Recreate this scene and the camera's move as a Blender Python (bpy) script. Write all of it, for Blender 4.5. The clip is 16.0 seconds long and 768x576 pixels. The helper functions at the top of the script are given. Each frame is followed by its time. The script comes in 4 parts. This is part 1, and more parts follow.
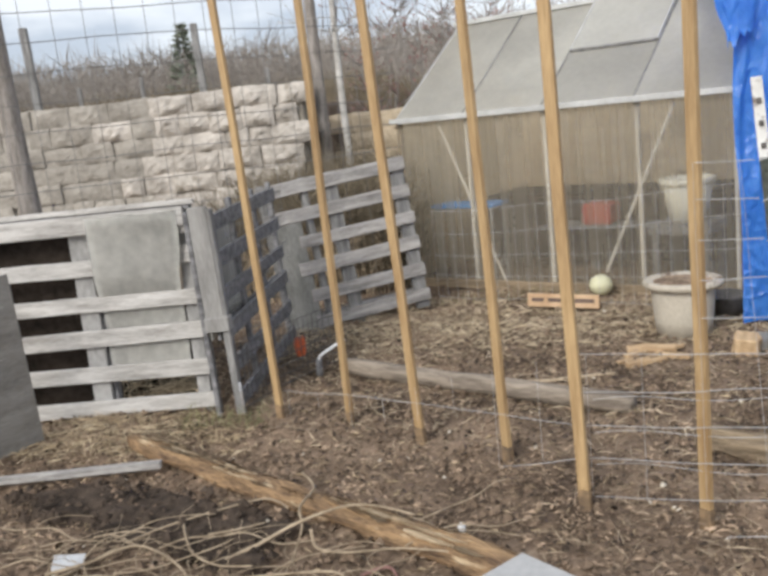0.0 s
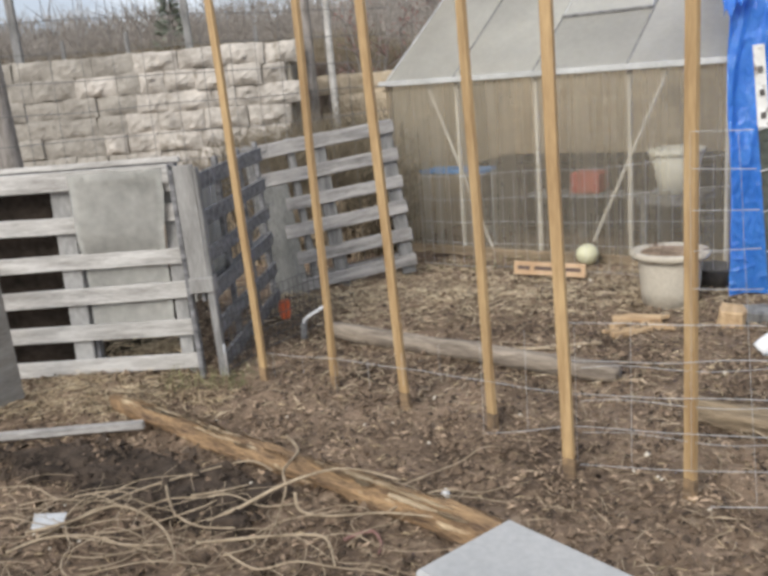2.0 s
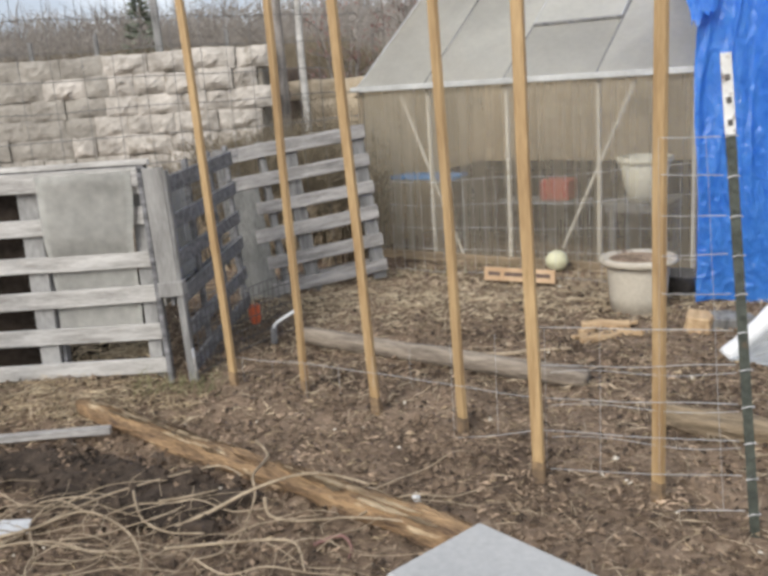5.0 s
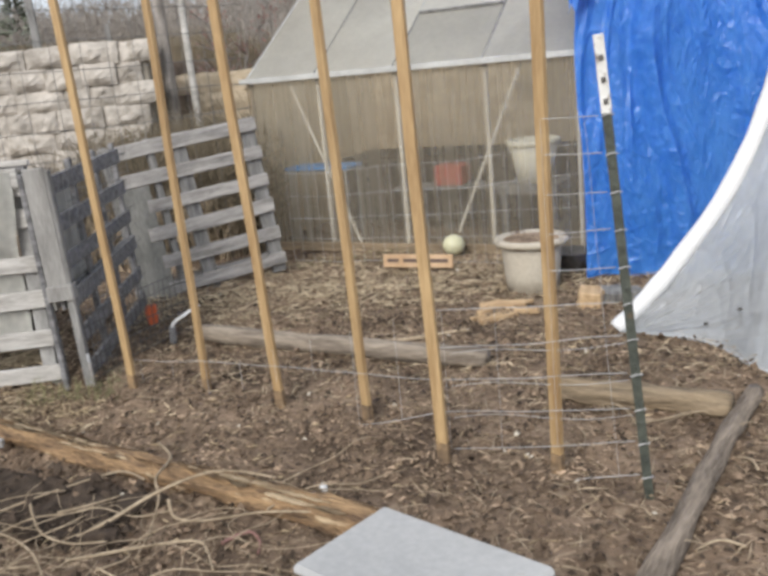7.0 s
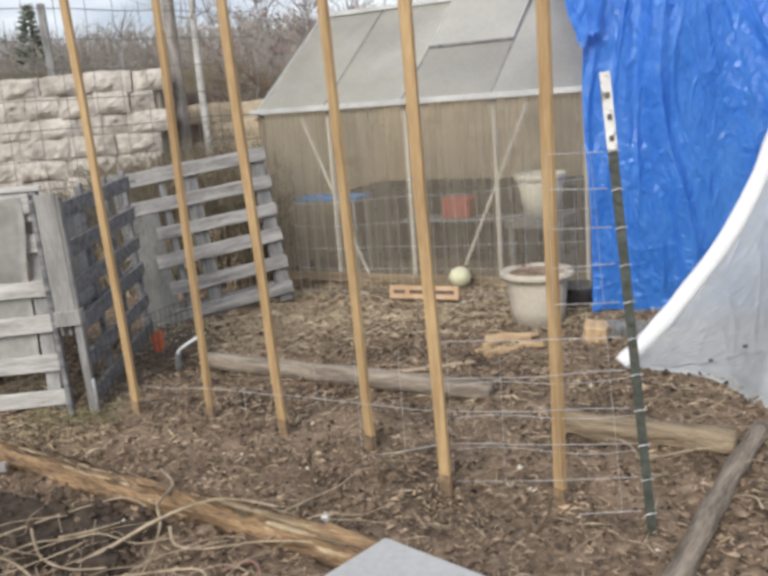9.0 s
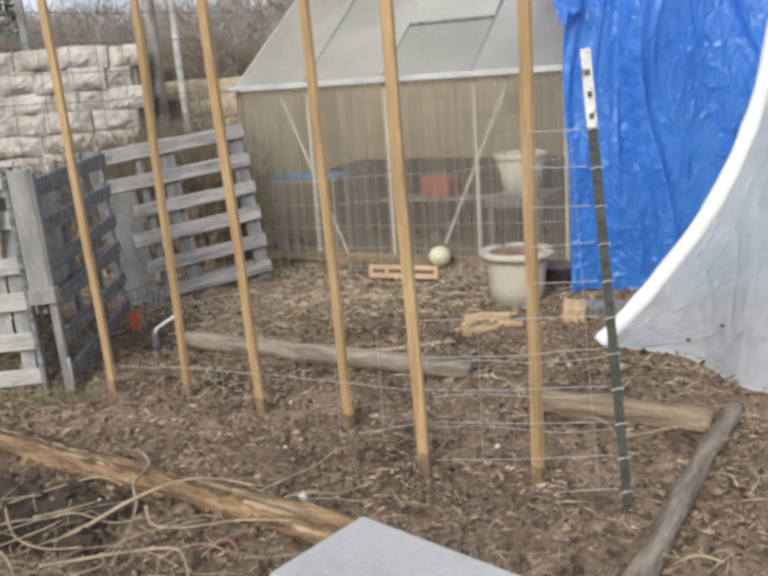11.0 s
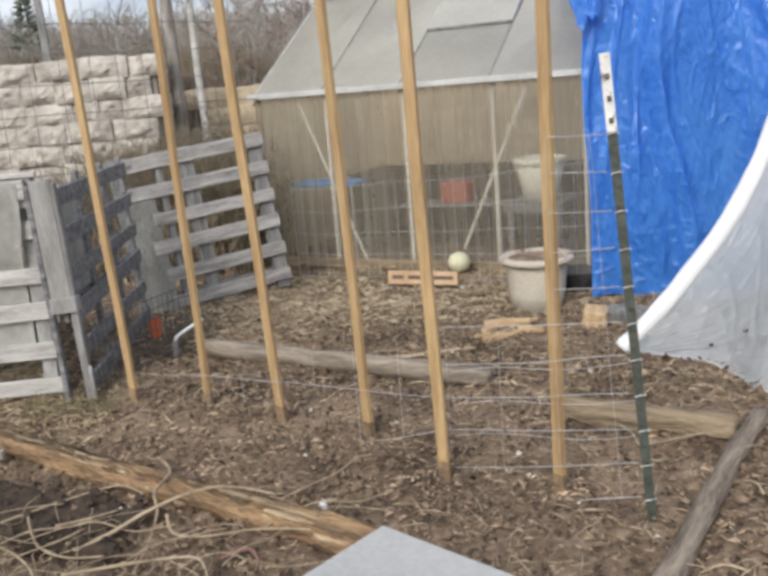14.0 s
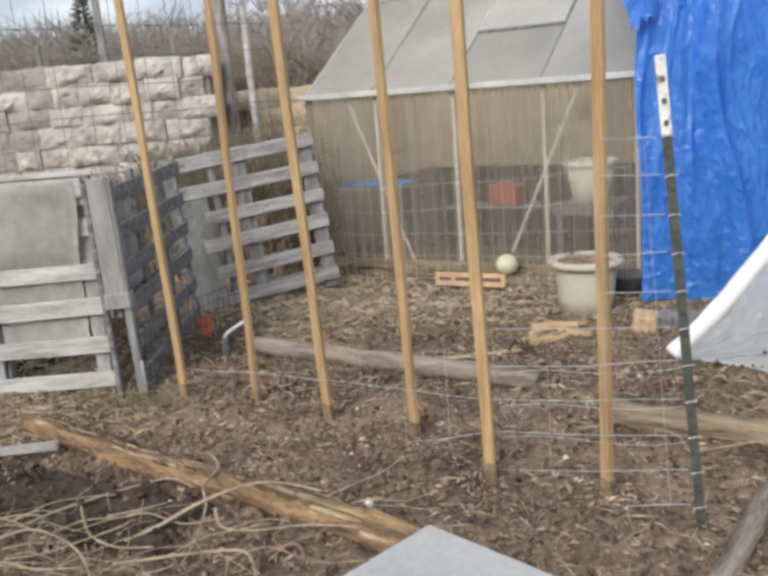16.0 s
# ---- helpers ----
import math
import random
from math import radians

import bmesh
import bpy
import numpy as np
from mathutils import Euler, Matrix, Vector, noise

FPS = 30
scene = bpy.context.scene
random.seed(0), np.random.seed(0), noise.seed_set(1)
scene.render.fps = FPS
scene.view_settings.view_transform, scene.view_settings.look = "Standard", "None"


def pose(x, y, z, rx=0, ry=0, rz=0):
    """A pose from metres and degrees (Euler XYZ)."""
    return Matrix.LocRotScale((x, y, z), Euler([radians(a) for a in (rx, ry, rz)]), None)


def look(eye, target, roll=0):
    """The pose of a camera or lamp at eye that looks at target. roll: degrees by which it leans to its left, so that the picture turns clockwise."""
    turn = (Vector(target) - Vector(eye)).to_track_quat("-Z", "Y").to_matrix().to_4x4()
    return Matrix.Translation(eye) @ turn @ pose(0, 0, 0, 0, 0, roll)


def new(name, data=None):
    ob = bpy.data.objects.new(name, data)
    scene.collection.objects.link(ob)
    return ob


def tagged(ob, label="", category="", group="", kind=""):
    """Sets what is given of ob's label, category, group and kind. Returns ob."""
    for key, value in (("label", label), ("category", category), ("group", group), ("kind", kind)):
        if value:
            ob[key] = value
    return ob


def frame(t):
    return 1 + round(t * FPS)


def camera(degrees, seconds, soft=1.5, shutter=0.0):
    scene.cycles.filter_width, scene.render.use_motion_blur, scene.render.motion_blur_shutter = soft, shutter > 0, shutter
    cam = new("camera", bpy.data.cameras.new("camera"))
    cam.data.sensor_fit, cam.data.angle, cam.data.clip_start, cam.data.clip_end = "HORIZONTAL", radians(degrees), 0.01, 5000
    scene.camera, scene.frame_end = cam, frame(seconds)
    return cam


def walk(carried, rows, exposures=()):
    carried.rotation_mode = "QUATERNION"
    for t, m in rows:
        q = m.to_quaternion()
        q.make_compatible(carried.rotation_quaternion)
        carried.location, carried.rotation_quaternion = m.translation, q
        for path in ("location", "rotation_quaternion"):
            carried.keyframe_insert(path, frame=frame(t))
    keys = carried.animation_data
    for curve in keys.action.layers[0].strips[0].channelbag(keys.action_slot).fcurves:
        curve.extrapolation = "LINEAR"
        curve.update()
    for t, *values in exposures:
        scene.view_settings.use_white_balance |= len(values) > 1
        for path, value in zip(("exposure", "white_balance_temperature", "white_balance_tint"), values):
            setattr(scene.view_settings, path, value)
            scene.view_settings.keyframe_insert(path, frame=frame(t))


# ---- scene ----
cam = camera(48.0, 16.0, soft=3.6)
PATH = [
    (0.0, 0.0019, -0.0167, 1.3257, 78.581, 5.970, 8.022),
    (0.5, -0.0028, -0.0155, 1.3209, 77.894, 6.707, 6.320),
    (1.0, -0.0098, -0.0127, 1.3216, 77.836, 6.690, 6.648),
    (1.5, -0.0188, 0.0031, 1.3179, 76.916, 6.103, 7.110),
    (2.0, -0.0237, 0.0128, 1.3155, 76.202, 4.466, 7.171),
    (2.5, -0.0270, 0.0119, 1.3151, 76.162, 3.516, 7.163),
    (3.0, -0.0287, 0.0082, 1.3140, 76.194, 3.420, 6.660),
    (3.2, -0.0275, 0.0072, 1.3169, 76.756, 3.609, 6.807),
    (5.3, -0.0271, 0.0172, 1.3001, 76.370, 3.841, 4.430),
    (5.5, -0.0270, 0.0283, 1.2943, 75.903, 3.738, 3.374),
    (6.0, -0.0164, 0.0299, 1.2976, 76.222, 4.021, 0.714),
    (6.5, -0.0091, 0.0202, 1.2978, 76.336, 4.759, -0.431),
    (7.0, -0.0022, 0.0148, 1.2975, 75.385, 5.233, -1.615),
    (7.5, -0.0061, 0.0115, 1.2953, 75.889, 3.690, -1.404),
    (8.0, -0.0073, -0.0105, 1.3020, 77.778, 3.975, -1.100),
    (8.5, -0.0021, -0.0236, 1.3099, 78.939, 5.012, -0.294),
    (9.0, 0.0000, -0.0000, 1.3000, 77.492, 4.340, -0.962),
    (9.2, 0.0075, -0.0155, 1.3044, 77.320, 4.197, -1.540),
    (11.5, 0.0051, 0.0251, 1.2874, 75.880, 3.880, -2.220),
    (12.0, 0.0055, 0.0292, 1.2870, 75.865, 4.094, -1.798),
    (12.5, 0.0079, 0.0306, 1.2879, 75.833, 4.567, -1.530),
    (13.0, 0.0066, 0.0326, 1.2881, 75.674, 4.659, -1.320),
    (13.5, 0.0064, 0.0311, 1.2891, 75.889, 4.892, -0.614),
    (14.0, 0.0071, 0.0255, 1.2933, 76.534, 4.579, -1.036),
    (14.5, 0.0022, 0.0224, 1.2901, 77.098, 3.844, -1.076),
    (15.0, -0.0016, 0.0216, 1.2920, 77.337, 3.836, -0.264),
    (15.5, -0.0030, 0.0156, 1.2913, 77.268, 3.855, 1.360),
    (16.0, -0.0034, 0.0130, 1.2937, 76.870, 4.378, 2.126),
]

walk(cam, [(t, pose(x, y, z, rx, ry, rz)) for t, x, y, z, rx, ry, rz in PATH], exposures=[(0.0, 0.56), (16.0, 0.56)])

# ---- world and sun: bright overcast ----
SUN_AZ, SUN_EL = radians(205), radians(34)
world = bpy.data.worlds.new("overcast_sky")
scene.world = world
world.use_nodes = True
wn, wl = world.node_tree.nodes, world.node_tree.links
wn.clear()
w_out = wn.new("ShaderNodeOutputWorld")
w_sky = wn.new("ShaderNodeTexSky")
w_sky.sky_type, w_sky.sun_disc = "NISHITA", False
w_sky.sun_elevation, w_sky.sun_rotation = SUN_EL, SUN_AZ
w_bg = wn.new("ShaderNodeBackground")
w_bg.inputs["Strength"].default_value = 0.10
w_cl = wn.new("ShaderNodeBackground")
w_cl.inputs["Strength"].default_value = 0.88
w_co = wn.new("ShaderNodeTexCoord")
w_map = wn.new("ShaderNodeMapping")
w_map.inputs["Scale"].default_value = (1.0, 1.0, 3.5)
w_no = wn.new("ShaderNodeTexNoise")
w_no.inputs["Scale"].default_value, w_no.inputs["Detail"].default_value = 4.5, 6.0
w_ra = wn.new("ShaderNodeValToRGB")
w_ra.color_ramp.elements[0].position, w_ra.color_ramp.elements[0].color = 0.40, (0.47, 0.52, 0.61, 1)
w_ra.color_ramp.elements[1].position, w_ra.color_ramp.elements[1].color = 0.60, (0.80, 0.83, 0.88, 1)
w_mix = wn.new("ShaderNodeMixShader")
w_mix.inputs[0].default_value = 0.85
wl.new(w_co.outputs["Generated"], w_map.inputs["Vector"])
wl.new(w_map.outputs["Vector"], w_no.inputs["Vector"])
wl.new(w_no.outputs["Fac"], w_ra.inputs["Fac"])
wl.new(w_ra.outputs["Color"], w_cl.inputs["Color"])
wl.new(w_sky.outputs["Color"], w_bg.inputs["Color"])
wl.new(w_bg.outputs["Background"], w_mix.inputs[1])
wl.new(w_cl.outputs["Background"], w_mix.inputs[2])
wl.new(w_mix.outputs["Shader"], w_out.inputs["Surface"])

sun = new("sun", bpy.data.lights.new("sun", "SUN"))
sun.data.energy, sun.data.angle, sun.data.color = 2.1, radians(30), (1.0, 0.96, 0.9)
sun.matrix_world = look((math.sin(SUN_AZ) * 10, math.cos(SUN_AZ) * 10, 10 * math.tan(SUN_EL)), (0, 0, 0))


# ---- materials ----
def material(name, c1, c2, rough=0.8, scale=8.0, bump=0.3, stretch=(1, 1, 1), metal=0.0, fine=60.0, island=0.0, spots=None, spec=0.5, detail=6.0):
    """Two colours mixed by coarse and fine noise, relief from the fine one, and piece-to-piece variation."""
    m = bpy.data.materials.new(name)
    m.use_nodes = True
    n, l = m.node_tree.nodes, m.node_tree.links
    bs = n["Principled BSDF"]
    bs.inputs["Roughness"].default_value, bs.inputs["Metallic"].default_value = rough, metal
    bs.inputs["Specular IOR Level"].default_value = spec
    co = n.new("ShaderNodeTexCoord")
    mp = n.new("ShaderNodeMapping")
    mp.inputs["Scale"].default_value = stretch
    l.new(co.outputs["Object"], mp.inputs["Vector"])
    oi = n.new("ShaderNodeObjectInfo")
    add = n.new("ShaderNodeVectorMath")
    add.operation = "MULTIPLY_ADD"
    l.new(oi.outputs["Random"], add.inputs[0])
    add.inputs[1].default_value = (17.0, 23.0, 31.0)
    l.new(mp.outputs["Vector"], add.inputs[2])
    a = n.new("ShaderNodeTexNoise")
    a.inputs["Scale"].default_value, a.inputs["Detail"].default_value = scale, detail
    b = n.new("ShaderNodeTexNoise")
    b.inputs["Scale"].default_value, b.inputs["Detail"].default_value = fine, 4.0
    l.new(add.outputs["Vector"], a.inputs["Vector"])
    l.new(add.outputs["Vector"], b.inputs["Vector"])
    mx = n.new("ShaderNodeMath")
    mx.operation = "MULTIPLY_ADD"
    l.new(b.outputs["Fac"], mx.inputs[0])
    mx.inputs[1].default_value = 0.6
    l.new(a.outputs["Fac"], mx.inputs[2])
    ra = n.new("ShaderNodeValToRGB")
    ra.color_ramp.elements[0].position, ra.color_ramp.elements[0].color = 0.58, (*c1, 1)
    ra.color_ramp.elements[1].position, ra.color_ramp.elements[1].color = 1.02, (*c2, 1)
    l.new(mx.outputs[0], ra.inputs["Fac"])
    col = ra.outputs["Color"]
    hs = n.new("ShaderNodeHueSaturation")
    ge = n.new("ShaderNodeNewGeometry")
    mr = n.new("ShaderNodeMapRange")
    mr.inputs["To Min"].default_value, mr.inputs["To Max"].default_value = 1 - max(island, 0.06), 1 + max(island, 0.06)
    l.new(ge.outputs["Random Per Island"] if island > 0 else oi.outputs["Random"], mr.inputs["Value"])
    l.new(mr.outputs["Result"], hs.inputs["Value"])
    l.new(col, hs.inputs["Color"])
    col = hs.outputs["Color"]
    if spots:
        sc, size, sp = spots
        v = n.new("ShaderNodeTexNoise")
        v.inputs["Scale"].default_value, v.inputs["Detail"].default_value = size, 3.0
        l.new(add.outputs["Vector"], v.inputs["Vector"])
        r2 = n.new("ShaderNodeValToRGB")
        r2.color_ramp.elements[0].position, r2.color_ramp.elements[1].position = sp, sp + 0.13
        l.new(v.outputs["Fac"], r2.inputs["Fac"])
        mi = n.new("ShaderNodeMix")
        mi.data_type = "RGBA"
        l.new(r2.outputs["Color"], mi.inputs["Factor"])
        l.new(col, mi.inputs["A"])
        mi.inputs["B"].default_value = (*sc, 1)
        col = mi.outputs["Result"]
    l.new(col, bs.inputs["Base Color"])
    bu = n.new("ShaderNodeBump")
    bu.inputs["Strength"].default_value, bu.inputs["Distance"].default_value = bump, 0.02
    l.new(mx.outputs[0], bu.inputs["Height"])
    l.new(bu.outputs["Normal"], bs.inputs["Normal"])
    return m


def sheer(name, tint, clear, rough=0.35, lines=0.0, trans=0.5):
    """A translucent plastic: partly clear, partly scattering, with a little gloss."""
    m = material(name, [c * 0.86 for c in tint], tint, rough, 3.0, 0.12, fine=25.0)
    n, l = m.node_tree.nodes, m.node_tree.links
    bs, out = n["Principled BSDF"], n["Material Output"]
    src = bs.inputs["Base Color"].links[0].from_socket
    tr, tl = n.new("ShaderNodeBsdfTransparent"), n.new("ShaderNodeBsdfTranslucent")
    tr.inputs["Color"].default_value = (0.95, 0.95, 0.93, 1)
    l.new(src, tl.inputs["Color"])
    m1, m2 = n.new("ShaderNodeMixShader"), n.new("ShaderNodeMixShader")
    m1.inputs[0].default_value, m2.inputs[0].default_value = trans, clear
    l.new(bs.outputs[0], m1.inputs[1])
    l.new(tl.outputs[0], m1.inputs[2])
    l.new(m1.outputs[0], m2.inputs[1])
    l.new(tr.outputs[0], m2.inputs[2])
    l.new(m2.outputs[0], out.inputs["Surface"])
    if lines:
        co, mp = n.new("ShaderNodeTexCoord"), n.new("ShaderNodeMapping")
        mp.inputs["Scale"].default_value = (lines, lines, 0.35)
        l.new(co.outputs["Object"], mp.inputs["Vector"])
        st = n.new("ShaderNodeTexNoise")
        st.inputs["Scale"].default_value, st.inputs["Detail"].default_value = 1.0, 4.0
        l.new(mp.outputs["Vector"], st.inputs["Vector"])
        r = n.new("ShaderNodeMapRange")
        r.inputs["From Min"].default_value, r.inputs["From Max"].default_value = 0.3, 0.7
        r.inputs["To Min"].default_value, r.inputs["To Max"].default_value = clear - 0.09, clear + 0.09
        l.new(st.outputs["Fac"], r.inputs["Value"])
        l.new(r.outputs["Result"], m2.inputs[0])
    return m


M_SOIL = material("soil", (0.062, 0.043, 0.030), (0.285, 0.206, 0.146), 0.95, 2.2, 1.0, fine=38.0, spots=((0.30, 0.23, 0.165), 14.0, 0.60), spec=0.2)
M_LITTER = material("dry_litter", (0.095, 0.067, 0.047), (0.39, 0.29, 0.205), 0.9, 6.0, 0.5, island=0.55, spec=0.2)
M_FIBRE = material("root_fibre", (0.10, 0.072, 0.05), (0.27, 0.20, 0.14), 0.9, 6.0, 0.3, island=0.45, spec=0.2)
M_STRAW = material("straw", (0.25, 0.185, 0.11), (0.52, 0.41, 0.26), 0.8, 6.0, 0.3, island=0.35, spec=0.3)
M_HAY = material("bleached_hay", (0.36, 0.285, 0.18), (0.70, 0.58, 0.41), 0.8, 6.0, 0.3, island=0.4, spec=0.3)
M_VINE = material("dry_vine", (0.23, 0.172, 0.11), (0.52, 0.415, 0.29), 0.8, 10.0, 0.4, island=0.25)
M_STAKE = material("pine_stake", (0.285, 0.178, 0.082), (0.47, 0.325, 0.165), 0.7, 5.0, 0.25, (6, 6, 0.6), fine=30.0)
M_MUDDY = material("mud_caked_wood", (0.10, 0.072, 0.05), (0.30, 0.20, 0.11), 0.9, 14.0, 0.5, fine=40.0)
M_GREY_WOOD = material("weathered_wood", (0.20, 0.19, 0.18), (0.49, 0.465, 0.44), 0.9, 4.0, 0.5, (1, 8, 8), fine=25.0)
M_PALE_WOOD = material("pale_weathered_wood", (0.31, 0.293, 0.272), (0.62, 0.60, 0.57), 0.85, 4.0, 0.4, (1, 8, 8), fine=25.0)
# Dark weathered wood; also colours the strips that stand in for shaded gaps.
M_DARK_WOOD_SHADE = material("dark_weathered_wood_shade", (0.085, 0.084, 0.088), (0.31, 0.305, 0.31), 0.9, 4.0, 0.5, (8, 1, 8), fine=25.0)
M_POST_WOOD = material("grey_stringer_wood", (0.13, 0.128, 0.125), (0.32, 0.312, 0.30), 0.9, 4.0, 0.5, (8, 8, 1), fine=25.0)
M_PANEL = material("grey_plywood", (0.42, 0.412, 0.378), (0.64, 0.625, 0.575), 0.75, 2.6, 0.25, fine=22.0)
M_PANEL_OLD = material("old_plywood", (0.22, 0.217, 0.21), (0.42, 0.41, 0.395), 0.85, 2.5, 0.35, (2, 2, 1), fine=25.0)
M_SLATE_PLY = material("mossy_grey_plywood", (0.15, 0.15, 0.138), (0.31, 0.305, 0.285), 0.9, 3.0, 0.35, (3, 3, 1), fine=25.0, spots=((0.36, 0.35, 0.30), 6.0, 0.66))
M_CORNER = material("bleached_board", (0.20, 0.193, 0.183), (0.38, 0.37, 0.352), 0.85, 3.0, 0.35, (6, 6, 1), fine=25.0)
M_DUG = material("damp_dug_soil", (0.028, 0.021, 0.016), (0.095, 0.071, 0.054), 0.95, 5.0, 1.0, fine=30.0, spec=0.2)
M_PLY = material("worn_plywood", (0.20, 0.185, 0.165), (0.34, 0.32, 0.29), 0.85, 3.0, 0.3, (1, 1, 5), fine=30.0, spots=((0.5, 0.48, 0.45), 9.0, 0.68))
# Pale spots mix light bark patches with highlights put into the colour.
M_BARK_LOG = material("peeling_log", (0.095, 0.058, 0.036), (0.41, 0.265, 0.14), 0.9, 5.0, 1.0, (1.2, 6, 6), fine=24.0, spots=((0.66, 0.53, 0.35), 6.0, 0.615))
M_PALE_STRIP = material("pale_log_strip", (0.42, 0.31, 0.19), (0.74, 0.62, 0.44), 0.85, 6.0, 0.6, (1, 8, 8), fine=24.0)
M_GREY_LOG = material("grey_log", (0.14, 0.112, 0.088), (0.40, 0.335, 0.265), 0.9, 4.0, 0.8, (0.8, 7, 7), fine=22.0, spots=((0.075, 0.055, 0.042), 3.2, 0.60))
M_TAN_LOG = material("split_log", (0.13, 0.097, 0.063), (0.38, 0.29, 0.19), 0.9, 3.5, 1.0, (0.6, 9, 9), fine=20.0)
M_STONE = material("wall_stone", (0.285, 0.258, 0.225), (0.56, 0.515, 0.46), 0.9, 3.0, 0.7, fine=16.0, spots=((0.24, 0.21, 0.17), 5.0, 0.62))
M_STONE_TAN = material("tan_wall_stone", (0.36, 0.29, 0.20), (0.60, 0.50, 0.37), 0.9, 3.0, 0.6, fine=16.0)
M_STONE_GREY = material("grey_wall_stone", (0.22, 0.20, 0.172), (0.40, 0.37, 0.325), 0.9, 3.0, 0.6, fine=16.0, spots=((0.18, 0.165, 0.145), 4.0, 0.66))
M_MORTAR = material("wall_core", (0.19, 0.17, 0.14), (0.32, 0.29, 0.24), 0.95, 4.0, 0.6)
M_GALV = material("galvanised_wire", (0.42, 0.42, 0.42), (0.6, 0.6, 0.6), 0.45, 8.0, 0.1, metal=0.3)
M_RUST_WIRE = material("dark_wire", (0.07, 0.065, 0.06), (0.15, 0.14, 0.13), 0.6, 8.0, 0.1, metal=0.3)
M_MESH_WIRE = material("weathered_mesh_wire", (0.13, 0.125, 0.12), (0.24, 0.23, 0.22), 0.6, 8.0, 0.1, metal=0.3)
M_TGREEN = material("green_steel", (0.042, 0.048, 0.040), (0.10, 0.11, 0.09), 0.55, 9.0, 0.3, metal=0.2, spots=((0.15, 0.10, 0.06), 12.0, 0.68))
M_TWHITE = material("chipped_white_paint", (0.62, 0.61, 0.58), (0.8, 0.8, 0.77), 0.55, 12.0, 0.2, spots=((0.13, 0.09, 0.07), 34.0, 0.57))
M_ALU = material("aluminium", (0.44, 0.44, 0.42), (0.60, 0.60, 0.575), 0.45, 6.0, 0.08, metal=0.25)
M_PALE_ALU = material("dull_pale_aluminium", (0.62, 0.585, 0.52), (0.78, 0.745, 0.68), 0.6, 6.0, 0.08)
M_POLY = sheer("twinwall_polycarbonate", (0.77, 0.70, 0.58), 0.68, 0.3, 16.0)
# Back and end walls are tinted tan so the view through them reads tan.
M_POLY_BACK = sheer("tan_tinted_polycarbonate", (0.82, 0.72, 0.56), 0.18, 0.3, 5.0)
M_POLY_ROOF = sheer("roof_polycarbonate", (0.78, 0.765, 0.71), 0.14, 0.28, 0.0, 0.5)
M_FILM = sheer("clear_film", (0.80, 0.83, 0.86), 0.34, 0.22, 0.0, 0.35)
M_TARP = material("blue_tarp", (0.055, 0.275, 0.86), (0.11, 0.38, 0.97), 0.24, 4.0, 1.0, (1.6, 1.6, 0.9), fine=24.0, spec=0.9)
M_WHITE_TUBE = material("white_plastic", (0.72, 0.73, 0.74), (0.84, 0.84, 0.84), 0.4, 5.0, 0.1)
M_TOTE = material("translucent_white_plastic", (0.37, 0.37, 0.368), (0.49, 0.487, 0.478), 0.5, 2.5, 0.08, spots=((0.27, 0.23, 0.19), 30.0, 0.70))
M_POT = material("stone_coloured_plastic", (0.50, 0.45, 0.365), (0.66, 0.60, 0.50), 0.65, 4.0, 0.15)
M_POT_RIM = material("soil_spattered_plastic", (0.42, 0.375, 0.30), (0.58, 0.52, 0.43), 0.7, 4.0, 0.4, spots=((0.15, 0.10, 0.068), 13.0, 0.54))
M_EDGE_LOG = material("dark_barked_log", (0.09, 0.070, 0.053), (0.32, 0.26, 0.205), 0.9, 4.0, 0.9, (0.9, 6, 6), fine=22.0)
M_BUCKET = material("cream_plastic", (0.80, 0.77, 0.64), (0.88, 0.85, 0.74), 0.5, 4.0, 0.08)
M_BALL = material("pale_yellow_plastic", (0.56, 0.54, 0.34), (0.70, 0.68, 0.47), 0.45, 4.0, 0.08)
M_RED = material("red_plastic", (0.42, 0.07, 0.045), (0.55, 0.11, 0.07), 0.5, 4.0, 0.08)
M_ORANGE = material("orange_plastic", (0.62, 0.12, 0.04), (0.78, 0.18, 0.07), 0.5, 4.0, 0.1)
M_BLUE = material("blue_plastic", (0.05, 0.22, 0.55), (0.10, 0.32, 0.68), 0.5, 4.0, 0.1)
# Near-black brown that puts shade into the colour of bin inside and bench.
M_SHADE_DARK = material("shade_dark_brown", (0.018, 0.014, 0.011), (0.06, 0.046, 0.036), 0.95, 5.0, 0.9, fine=30.0, spec=0.2)
M_SIGN = material("orange_sign_board", (0.44, 0.28, 0.155), (0.58, 0.41, 0.26), 0.7, 6.0, 0.1)
M_INK = material("faded_ink", (0.09, 0.06, 0.05), (0.16, 0.11, 0.09), 0.8, 6.0, 0.1)
M_FRESH = material("split_wood", (0.40, 0.26, 0.14), (0.62, 0.45, 0.27), 0.8, 5.0, 0.4, (1, 6, 6))
M_BARK = material("grey_bark", (0.17, 0.15, 0.13), (0.37, 0.335, 0.305), 0.9, 5.0, 0.8, (4, 4, 0.8), fine=30.0)
M_BIRCH = material("pale_bark", (0.34, 0.325, 0.30), (0.60, 0.58, 0.545), 0.8, 4.0, 0.5, (1, 1, 3), fine=14.0, spots=((0.08, 0.07, 0.06), 7.0, 0.64))
M_BRUSH = material("bare_brush", (0.10, 0.082, 0.055), (0.235, 0.195, 0.14), 0.9, 0.8, 0.2, island=0.45, spec=0.2)
